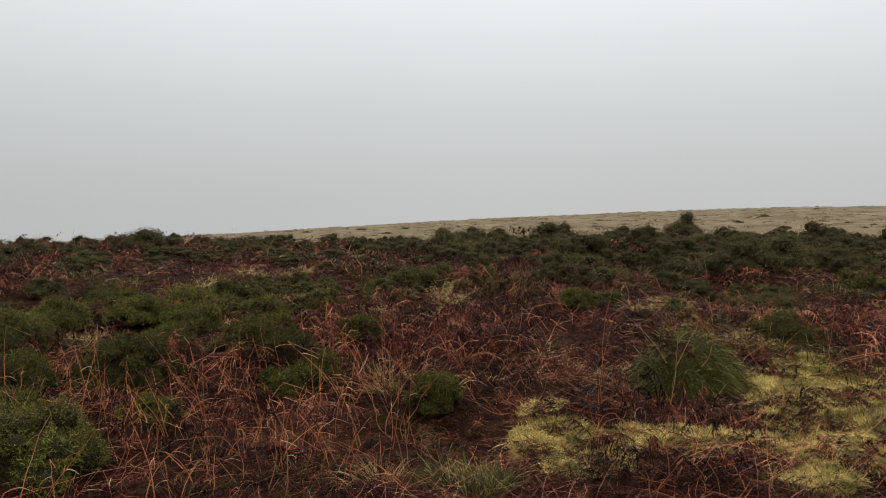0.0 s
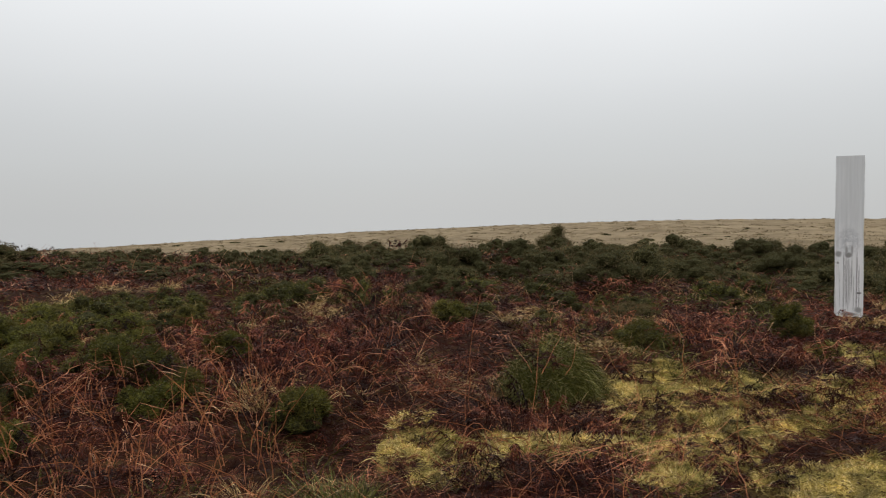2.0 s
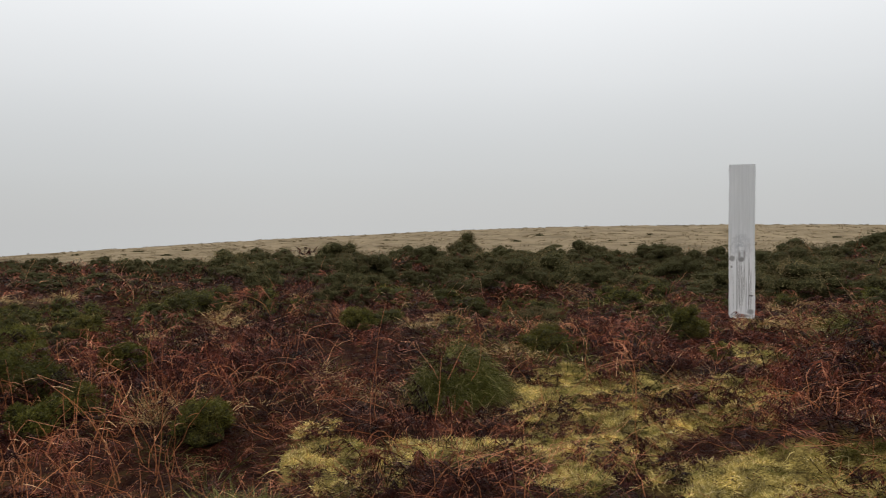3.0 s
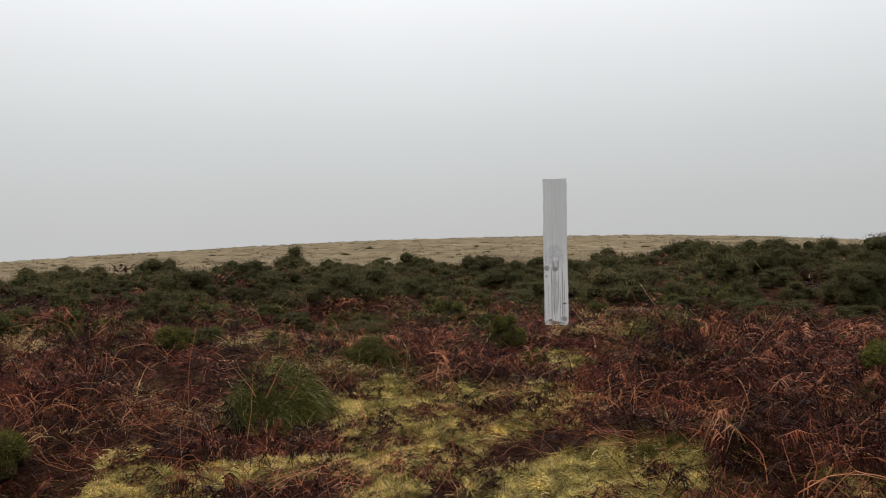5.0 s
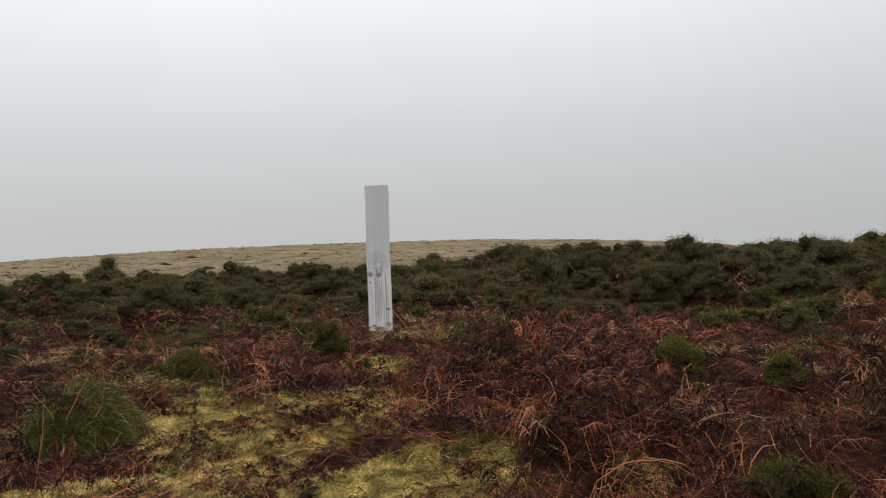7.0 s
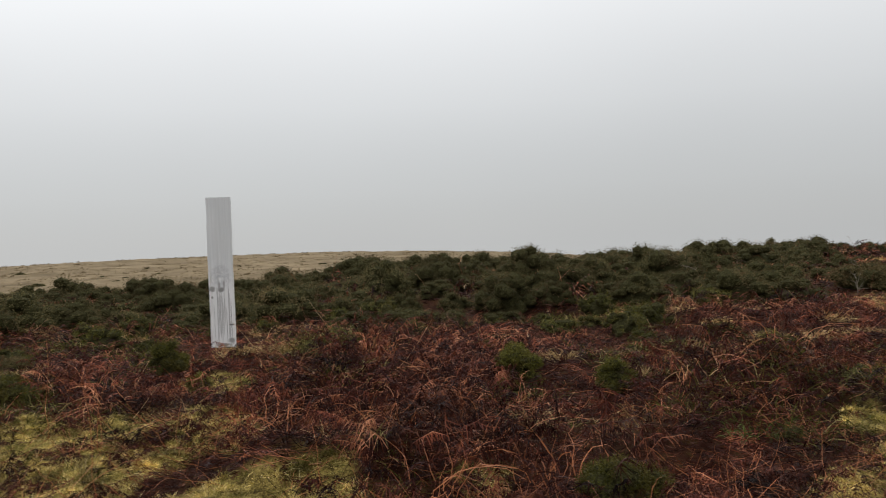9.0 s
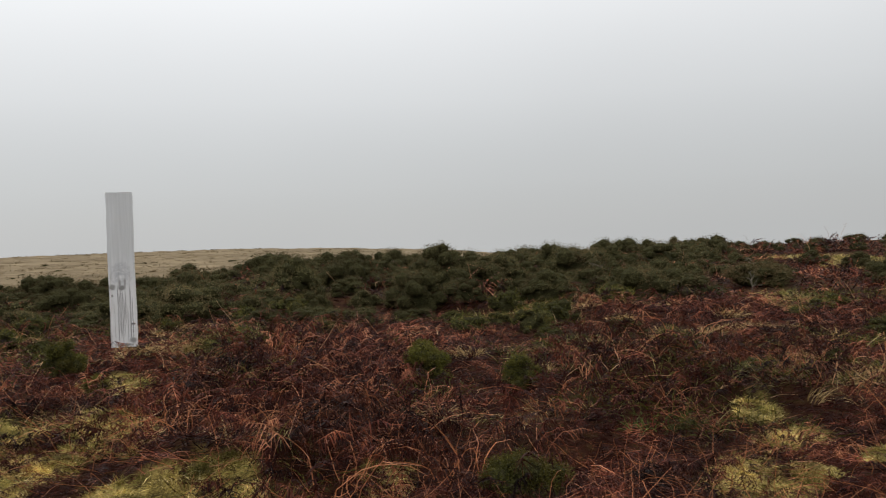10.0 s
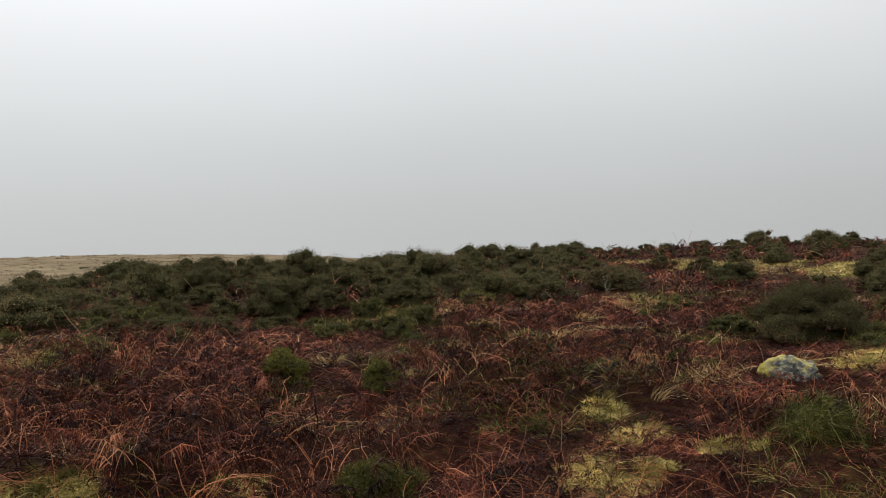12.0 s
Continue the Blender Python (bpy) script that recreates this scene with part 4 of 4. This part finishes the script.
heads = [gorse_thing(lf, inner, "dense dark-green gorse bush in a thicket on the moor", "gorse thicket") for lf, inner in kinds]
for i in range(min(len(gx), 235)):
    ob = heads[i] if i < len(heads) else copy_thing(heads[i % len(heads)], pose(0, 0, 0))
    low = 0.6 if (gx[i] > 3.2 * gy[i] and gx[i] > 30) else 0.62 if gx[i] < 0 else 1.0
    set_at(ob, gx[i], gy[i], rng.uniform(0, 6.28), rng.uniform(0.45, 1.2), 0.03, rng.uniform(0.6, 1.2) * low * float(brow(gx[i], gy[i])))
if len(gx) > 235:
    thin = [gorse_soup(450 + k, 1.30, 0.70, 520, 2, 0.046, 0.024, 11, 0.15, 1) for k in range(6)]
    rs = np.random.default_rng(41)
    sz = rs.uniform(0.6, 1.2, len(gx) - 235) * np.where(gx[235:] > 3.2 * gy[235:], 0.6, np.where(gx[235:] < 0, 0.72, 1.0))
    far_gorse = tagged(new("gorse_cover", scatter_soup([k[0].arrays() for k in thin], gx[235:], gy[235:], sz, np.random.default_rng(42), brow(gx[235:], gy[235:])).mesh("gorse_cover", GORSE)), "far gorse cover along the brow of the moor", "gorse", kind="stuff")
    tagged(part("wood", scatter_soup([k[1].arrays() for k in thin], gx[235:], gy[235:], sz, np.random.default_rng(42), brow(gx[235:], gy[235:])).mesh("wood", SHADE_AND_TWIGS), far_gorse), kind="stuff")


# ---- grasses ----
def tuft(name, label, x, y, count, length, width, spread_r, up, material, seed, droop=0.5, category="grass", seg=4):
    r = np.random.default_rng(seed)
    comb = r.normal(0, 0.5, 3) * np.array([1, 1, 0])  # the way the wind has laid it
    a, q = r.uniform(0, 2 * math.pi, count), np.sqrt(r.uniform(0, 1, count))
    base = np.stack([q * spread_r * np.cos(a), q * spread_r * np.sin(a), np.zeros(count)], 1)
    way = np.stack([q * np.cos(a), q * np.sin(a), np.full(count, up)], 1) + comb + r.normal(0, 0.3, (count, 3))
    way[:, 2] = np.abs(way[:, 2])
    s = Soup()
    blades(s, base, way, length * r.uniform(0.5, 1.15, count), width, droop * r.uniform(0.3, 1.3, count), r, seg)
    v, t, _ = s.arrays()
    v[:, 2] = np.maximum(v[:, 2], 0.01 - 0.05)
    ob = thing(name, label, category)
    tagged(part("foliage", mesh_of("foliage", v, t, material), ob), kind="stuff")
    return set_at(ob, x, y, 0, 1, 0.01)


def mound(name, label, x, y, count, rx, rz, length, seed):
    """A rounded tussock: long fine blades combed down over a dome."""
    r = np.random.default_rng(seed)
    th, u = r.uniform(0, 2 * math.pi, count), r.uniform(0.0, 1, count) ** 0.8
    d = np.stack([np.cos(th) * np.sqrt(1 - u * u), np.sin(th) * np.sqrt(1 - u * u), u], 1)
    bump = 1 + 0.20 * np.sin(3 * th + 1) * np.cos(3 * u) + 0.08 * np.sin(7 * th + 5 * u)
    base = d * np.array([rx, rx, rz]) * (bump * r.uniform(0.75, 1.0, count))[:, None]
    comb = np.array([0.45, -0.35, 0.0])
    way = d * 0.55 + comb * r.uniform(0.2, 1.8, (count, 1)) + r.normal(0, 0.55, (count, 3))
    s = Soup()
    blades(s, base, way, length * r.uniform(0.4, 1.3, count), 0.0042, r.uniform(0.2, 1.3, count), r, 3)
    v, t, _ = s.arrays()
    v[:, 2] = np.maximum(v[:, 2], -0.03)
    bm = bmesh.new()
    bmesh.ops.create_icosphere(bm, subdivisions=3, radius=1)
    for w in bm.verts:
        w.co = Vector((w.co.x * rx, w.co.y * rx, max(w.co.z, -0.1) * rz)) * (0.80 + 0.08 * math.sin(w.co.x * 7) * math.cos(w.co.y * 6))
    me = bpy.data.meshes.new("root_ball")
    bm.to_mesh(me)
    bm.free()
    me.materials.append(GREEN)
    ob = thing(name, label, "grass")
    tagged(part("foliage", mesh_of("foliage", v, t, GREEN), ob), kind="stuff")
    part("root_ball", me, ob, "dark matted heart of the tussock")
    return set_at(ob, x, y, 0, 1, 0.03)


mound("grass_tussock", "big rounded tussock of dark green grass with a few bleached blades", 2.12, 7.22, 12000, 0.47, 0.54, 0.15, 51)
on_top = copy_thing(mats[0], pose(0, 0, 0))
tagged(on_top, "dead bracken fronds fallen over a grass tussock")
on_top.matrix_basis = Matrix.LocRotScale((1.98, 7.02, float(land(1.98, 7.02)) + 0.40), Euler((0.3, -0.2, 1.0)), (0.9, 0.9, 0.6))
mound("grass_tussock", "loose green grass tussock among dead bracken", 7.15, 0.05, 3600, 0.26, 0.26, 0.14, 54)
tuft("grass_tussock", "low green grass tussock with bleached arching blades", 7.62, 8.25, 1500, 0.62, 0.009, 0.38, 1.2, GREEN, 52, 0.8)
tuft("straw_tuft", "tuft of bleached straw grass leaning over", 7.85, 8.1, 130, 0.55, 0.008, 0.22, 0.8, STRAW, 53, 0.6)
STRAW_SPOTS = [
    (1.53, 15.2), (2.4, 14.4), (3.15, 11.6), (4.7, 12.0), (5.9, 13.6), (12.8, 5.4), (8.6, 4.4), (10.15, 0.35), (10.4, 2.05), (13.1, 3.7), (8.7, 5.5),
    (7.0, 8.8), (-0.5, 7.2), (1.5, 14.0), (3.0, 10.9), (-1.0, 11.7), (6.4, 14.2), (8.45, 8.4), (-2.0, 12.6),
]
for k, (x, y) in enumerate(STRAW_SPOTS):
    d = math.hypot(x, y)
    tuft("straw_tuft", "loose tuft of bleached straw grass among dead bracken", x, y, 170, 0.15 + 0.009 * d, 0.0012 + 0.0006 * d, 0.12 + 0.006 * d, 1.0, STRAW, 120 + k, 0.6, seg=3)
for k, (x, y) in enumerate(((7.0, 9.95), (7.55, 9.75), (6.75, 9.5), (7.8, 9.9), (6.3, 10.2), (6.9, 9.2))):
    tuft("straw_tuft", "short bleached grass at the foot of the slab", x, y, 150, 0.20, 0.010, 0.20, 0.7, STRAW, 80 + k, 0.6)
tuft("straw_tuft", "upright tuft of bleached straw grass", 8.0, 1.42, 26, 0.40, 0.006, 0.07, 3.0, STRAW, 55, 0.7)
tuft("straw_tuft", "flattened pale straw tuft among dead bracken", 5.95, 3.95, 130, 0.30, 0.010, 0.12, 0.35, STRAW, 56, 0.5)
tuft("straw_tuft", "small round tuft of bleached grass", -2.87, 16.7, 260, 0.35, 0.014, 0.14, 0.9, STRAW, 57, 0.7)
tuft("fern_sprig", "sprig of fresh bright green fern and grass", 6.85, 2.45, 190, 0.24, 0.007, 0.30, 1.4, FERN, 58, 0.8, "fern")
tuft("grass_tussock", "fresh green tuft of long grass", 0.1, 4.75, 700, 0.32, 0.006, 0.26, 1.0, GREEN, 59, 0.5)
tuft("straw_tuft", "bleached straw grass in a loose tuft", -0.5, 6.95, 200, 0.24, 0.004, 0.13, 1.3, STRAW, 60, 0.5)
tuft("straw_tuft", "bleached straw grass in a loose tuft", -0.42, 4.9, 200, 0.26, 0.0042, 0.17, 1.0, STRAW, 61, 0.5)
tuft("straw_tuft", "bleached straw grass in a loose tuft", 0.3, 4.9, 110, 0.26, 0.0042, 0.13, 1.0, STRAW, 62, 0.5)

tuft("grass_tuft", "few long pale green grass blades arching over dead bracken", 6.35, 0.18, 20, 0.38, 0.0055, 0.14, 0.9, LAWN, 63, 0.9)

# loose straw and grass between the bracken, past counting
rs = np.random.default_rng(71)
sx, sy = spread(rs, 9000, 4.4, 17, VIEW_R, VIEW_L, 0.27, lambda x, y, rho, az: pale_at(x, y) * np.where(gorse_cover(x, y, rho, az) > 0.5, 0.12, 1.0) * (1 - 0.95 * lawn_at(x, y)))
soup = Soup()
for x, y in zip(sx, sy):
    n = 22
    a, q = rs.uniform(0, 6.28, n), np.sqrt(rs.uniform(0, 1, n))
    base = np.stack([x + 0.14 * q * np.cos(a), y + 0.14 * q * np.sin(a), np.zeros(n)], 1)
    base[:, 2] = land(base[:, 0], base[:, 1]) - 0.01
    way = np.stack([q * np.cos(a), q * np.sin(a), np.full(n, 0.8)], 1) + rs.normal(0, 0.25, (n, 3))
    d = math.hypot(x, y)
    blades(soup, base, way, rs.uniform(0.10, 0.32, n) * rs.uniform(0.6, 1.2), 0.0014 + 0.0007 * d, rs.uniform(0.2, 0.8, n), rs, 3)
tagged(new("straw_grass", soup.mesh("straw_grass", STRAW)), "bleached straw-coloured grass scattered between the bracken", "grass", kind="stuff")

sx, sy = spread(rs, 12000, 4.4, 18, VIEW_R, VIEW_L, 0.23, lambda x, y, rho, az: grass_at(x, y) * np.where(gorse_cover(x, y, rho, az) > 0.5, 0.1, 1.0))
soup = Soup()
for x, y in zip(sx, sy):
    n = 34
    a, q = rs.uniform(0, 6.28, n), np.sqrt(rs.uniform(0, 1, n))
    base = np.stack([x + 0.18 * q * np.cos(a), y + 0.18 * q * np.sin(a), np.zeros(n)], 1)
    base[:, 2] = land(base[:, 0], base[:, 1]) - 0.01
    way = np.stack([q * np.cos(a), q * np.sin(a), np.full(n, 0.9)], 1) + rs.normal(0, 0.25, (n, 3))
    d = math.hypot(x, y)
    blades(soup, base, way, rs.uniform(0.14, 0.36, n), 0.0025 + 0.0006 * d, rs.uniform(0.2, 0.8, n), rs, 3)
tagged(new("green_grass", soup.mesh("green_grass", GREEN)), "dull green grass growing through the bracken", "grass", kind="stuff")

# short turf of the clearings
n = 5200000
rho = np.sqrt(rs.uniform(4.2 ** 2, 14 ** 2, n))
az = np.radians(rs.uniform(VIEW_R, VIEW_L, n))
x, y = -rho * np.sin(az), rho * np.cos(az)
ok = lawn_at(x, y) * (0.66 + 0.55 * lumps(x, y, 0.14, 34)) > rs.uniform(0.1, 1.0, n)
x, y = x[ok], y[ok]
n = len(x)
soup = Soup()
way = np.stack([rs.normal(0, 0.6, n), rs.normal(0, 0.6, n), rs.uniform(0.4, 1.2, n)], 1)
blades(soup, np.stack([x, y, land(x, y) - 0.005], 1), way, rs.uniform(0.02, 0.075, n) * (1 + 0.8 * lumps(x, y, 0.14, 34)), 0.0068, 0.3, rs, 1)
pick = rs.uniform(0, 1, n) < 0.035  # long bleached strands lying over the moss
x, y = x[pick], y[pick]
n = len(x)
way = np.stack([rs.normal(0, 1, n), rs.normal(0, 1, n), rs.uniform(0.15, 0.7, n)], 1)
blades(soup, np.stack([x, y, land(x, y)], 1), way, rs.uniform(0.08, 0.20, n), 0.0055, 0.4, rs, 2)
tagged(new("turf", soup.mesh("turf", LAWN)), "short mossy yellow-green turf in the clearings", "grass", kind="stuff")

# short bleached grass in the pale patches
n = 900000
rho = np.sqrt(rs.uniform(4.2 ** 2, 17 ** 2, n))
az = np.radians(rs.uniform(VIEW_R, VIEW_L, n))
x, y = -rho * np.sin(az), rho * np.cos(az)
ok = pale_at(x, y) * (1 - lawn_at(x, y)) * (0.7 + 0.5 * lumps(x, y, 0.2, 38)) > rs.uniform(0.1, 1.0, n)
x, y, rho = x[ok], y[ok], rho[ok]
n = len(x)
soup = Soup()
way = np.stack([rs.normal(0, 0.7, n), rs.normal(0, 0.7, n), rs.uniform(0.2, 1.2, n)], 1)
blades(soup, np.stack([x, y, land(x, y) - 0.005], 1), way, rs.uniform(0.04, 0.17, n), 0.003 + 0.0006 * rho, 0.4, rs, 1)
tagged(new("bleached_turf", soup.mesh("bleached_turf", STRAW)), "short bleached grass in patches between the bracken", "grass", kind="stuff")

# bleached grass in the far hollows
soup = Soup()
for cx, cy, a, b in PALE_FAR:
    n = int(2600 * a * b)
    x, y = cx + rs.uniform(-1.3, 1.3, n) * b, cy + rs.uniform(-1.3, 1.3, n) * a
    ok = pale_at(x, y) * (0.7 + 0.5 * lumps(x, y, 0.6, 39)) > rs.uniform(0.1, 1.0, n)
    x, y = x[ok], y[ok]
    n = len(x)
    way = np.stack([rs.normal(0, 0.6, n), rs.normal(0, 0.6, n), rs.uniform(0.4, 1.2, n)], 1)
    blades(soup, np.stack([x, y, land(x, y) - 0.01], 1), way, rs.uniform(0.08, 0.22, n), 0.022, 0.4, rs, 1)
tagged(new("hollow_grass", soup.mesh("hollow_grass", LAWN)), "pale yellow grass in hollows beyond the bracken", "grass", kind="stuff")

# the thatch of crumbled fronds that lies and stands between the clumps
n = 800000
rho = np.sqrt(rs.uniform(4.2 ** 2, 16 ** 2, n))
az = np.radians(rs.uniform(VIEW_R, VIEW_L, n))
x, y = -rho * np.sin(az), rho * np.cos(az)
ok = (1 - lawn_at(x, y) * (0.90 - 0.30 * ease(0.15, 0.5, lumps(x, y, 0.5, 45)))) * (1 - 0.45 * pale_at(x, y)) * (1 - 0.4 * grass_at(x, y)) * (0.75 + 0.5 * lumps(x, y, 0.4, 36)) * (1 - 0.055 * rho) > rs.uniform(0, 1.0, n)
x, y, rho = x[ok], y[ok], rho[ok]
n = len(x)
soup = Soup()
way = np.stack([rs.normal(0, 0.8, n), rs.normal(0, 0.8, n), rs.uniform(-0.05, 0.9, n)], 1)
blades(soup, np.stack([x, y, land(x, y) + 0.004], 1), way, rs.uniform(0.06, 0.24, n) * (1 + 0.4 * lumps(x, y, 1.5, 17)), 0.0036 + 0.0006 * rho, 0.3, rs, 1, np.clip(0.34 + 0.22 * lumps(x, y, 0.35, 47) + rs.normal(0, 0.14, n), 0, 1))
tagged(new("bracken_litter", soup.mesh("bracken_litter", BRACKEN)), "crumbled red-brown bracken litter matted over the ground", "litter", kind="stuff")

# coarser litter on the slope beyond
n = 150000
rho = np.sqrt(rs.uniform(13 ** 2, 34 ** 2, n))
az = np.radians(rs.uniform(VIEW_R, VIEW_L, n))
x, y = -rho * np.sin(az), rho * np.cos(az)
ok = (1 - pale_at(x, y)) * (1 - moor_at(x, y)) * (1 - lawn_at(x, y)) * (0.7 + 0.5 * lumps(x, y, 0.7, 36)) > rs.uniform(0, 1.0, n)
x, y = x[ok], y[ok]
n = len(x)
soup = Soup()
way = np.stack([rs.normal(0, 0.7, n), rs.normal(0, 0.7, n), rs.uniform(0.1, 1.0, n)], 1)
blades(soup, np.stack([x, y, land(x, y)], 1), way, rs.uniform(0.10, 0.30, n) * (1 + 0.5 * lumps(x, y, 1.5, 17)), 0.021, 0.4, rs, 1, np.clip(0.38 + 0.22 * lumps(x, y, 0.6, 47) + rs.normal(0, 0.13, n), 0, 1))
tagged(new("far_bracken_litter", soup.mesh("far_bracken_litter", BRACKEN)), "crumbled red-brown bracken covering the slope below the gorse", "litter", kind="stuff")

# tussocky grass of the far moor
n = 7000
rho = rs.uniform(24 ** 0.6, 112 ** 0.6, n) ** (1 / 0.6)
az = np.radians(rs.uniform(-66, 24, n))
x, y = -rho * np.sin(az), rho * np.cos(az)
ok = moor_at(x, y) * (0.6 + 0.6 * lumps(x, y, 5, 51)) > rs.uniform(0, 1, n)
x, y, rho = x[ok], y[ok], rho[ok]
soup = Soup()
per = 12
big = rs.uniform(0.5, 1.3, len(x)) * (1 + 0.3 * lumps(x, y, 4, 52))
tone = np.repeat(np.clip(rs.normal(0.5, 0.25, len(x)) + 0.3 * lumps(x, y, 6, 53), 0, 1), per)
x, y = np.repeat(x, per) + np.repeat(big, per) * rs.normal(0, 0.14, len(x) * per), np.repeat(y, per) + np.repeat(big, per) * rs.normal(0, 0.14, len(y) * per)
k = len(x)
way = np.stack([rs.normal(0, 0.6, k), rs.normal(0, 0.6, k), np.ones(k)], 1)
blades(soup, np.stack([x, y, land(x, y) - 0.03], 1), way, np.repeat(big * (0.8 + rho / 250), per) * rs.uniform(0.12, 0.26, k), 0.07, 0.4, rs, 1, tone)
tagged(new("moor_grass", soup.mesh("moor_grass", MOOR)), "pale straw-coloured tussock grass across the far moor", "grass", kind="stuff")

# low dark gorse dotted over the far moor
mx, my = spread(rs, 700, 26, 62, -58, 10, 2.0, lambda x, y, rho, az: moor_at(x, y) * 0.9)
for i in range(min(len(mx), 44)):
    ob = copy_thing(heads[i % len(heads)], pose(0, 0, 0))
    tagged(ob, "small far gorse bush low in pale moor grass", group="gorse on the far moor")
    set_at(ob, mx[i], my[i], rs.uniform(0, 6.28), rs.uniform(0.35, 0.7), 0.1, 0.5)

# ---- bare dead branches in the gorse ----
def dead_branch(x, y, size, seed, label):
    """A bleached branch that forks twice, rising out of the bushes."""
    r = np.random.default_rng(seed)
    ob = thing("dead_branch", label, "branch", "bare branches in the gorse")
    w = np.linspace(0, 1, 6)[:, None]
    stem = Soup()
    line = np.array([[0, 0, -0.04]]) + unit(np.array([r.normal(0, 0.5), r.normal(0, 0.5), 1.0])) * size * w + np.cumsum(r.normal(0, 0.035 * size, (6, 3)), 0) * w
    tube(stem, line, 0.016 * size + 0.004, 0.006 * size, 5)
    part("stem", stem.mesh("stem", DEAD_WOOD), ob)
    for k in range(7):
        twig = Soup()
        at = line[2 + k % 4]
        head = unit(np.array([r.normal(), r.normal(), r.uniform(-0.1, 0.8)]))
        length = size * r.uniform(0.25, 0.55)
        bow = at + head * length * w + np.cumsum(r.normal(0, 0.03 * size, (6, 3)), 0) * w
        tube(twig, bow, 0.009 * size + 0.002, 0.003 * size, 4)
        for _ in range(2):
            side = unit(head + r.normal(0, 0.7, 3))
            tube(twig, bow[r.integers(2, 5)] + side * length * 0.4 * w, 0.005 * size + 0.001, 0.002 * size, 3)
        part("twig", twig.mesh("twig", DEAD_WOOD), ob)
    return set_at(ob, x, y, 0, 1, 0.0)


DEAD_WOOD = plant("bleached_wood", [(0.0, (0.13, 0.105, 0.080)), (0.5, (0.21, 0.175, 0.135)), (1.0, (0.31, 0.265, 0.215))], 0.8, 0.1, 12.0, 0.6, 1.3)
for k, (x, y, size) in enumerate(((16.2, 7.7, 0.60), (20.5, 5.3, 0.60), (17.4, 4.6, 0.50))):
    dead_branch(x, y, size, 500 + k, "bare bleached dead branch forking out of the gorse")
dead_branch(8.62, 2.3, 0.42, 507, "short pale lichened branch sticking out of dead bracken")

# ---- the slab ----
def build_slab():
    w, d, h = 0.354, 0.10, 2.228
    bm = bmesh.new()
    bmesh.ops.create_cube(bm, size=1)
    bmesh.ops.scale(bm, vec=(w, d, h), verts=bm.verts)
    bmesh.ops.translate(bm, vec=(0, 0, h / 2 - 0.08), verts=bm.verts)
    cuts = [e for e in bm.edges if abs(e.verts[0].co.z - e.verts[1].co.z) > 1]
    bmesh.ops.subdivide_edges(bm, edges=cuts, cuts=24, use_grid_fill=True)
    bmesh.ops.bevel(bm, geom=[e for e in bm.edges if e.calc_face_angle(0) > 1], offset=0.004, segments=2, affect="EDGES")
    for v in bm.verts:
        v.co.x += 0.003 * math.sin(v.co.z * 4.1) + 0.0015 * math.sin(v.co.z * 17 + v.co.x * 30)
        v.co.y += 0.002 * math.sin(v.co.z * 6.3 + 1)
    me = bpy.data.meshes.new("slab")
    bm.to_mesh(me)
    bm.free()
    me.materials.append(SLAB)
    ob = thing("standing_slab", "tall narrow pale grey upright slab with chalky streaked lower half", "standing slab")
    part("body", me, ob)
    ob.matrix_basis = pose(7.225, 10.39, 0.17, 0, 0, -34.5)
    return ob


build_slab()


# ---- the rock ----
def build_rock():
    bm = bmesh.new()
    bmesh.ops.create_icosphere(bm, subdivisions=5, radius=1)
    for v in bm.verts:
        p = v.co.copy()
        k = 1 + 0.20 * noise.noise(p * 1.4) + 0.12 * noise.noise(p * 3.5) + 0.05 * noise.noise(p * 9) + 0.012 * noise.noise(p * 21)
        v.co = Vector((p.x * 0.36, p.y * 0.30, p.z * 0.25)) * k
        v.co.z = min(v.co.z, 0.22 + 0.05 * noise.noise(p * 3) - 0.14 * max(p.x, -0.2))
    me = bpy.data.meshes.new("rock")
    bm.to_mesh(me)
    bm.free()
    for p in me.polygons:
        p.use_smooth = True
    me.materials.append(ROCK)
    ob = thing("boulder", "half-sunk granite boulder with pale lichen and yellow moss", "rock")
    part("stone", me, ob)
    return set_at(ob, 9.80, 0.44, radians(-87), 0.84, 0.01)


build_rock()
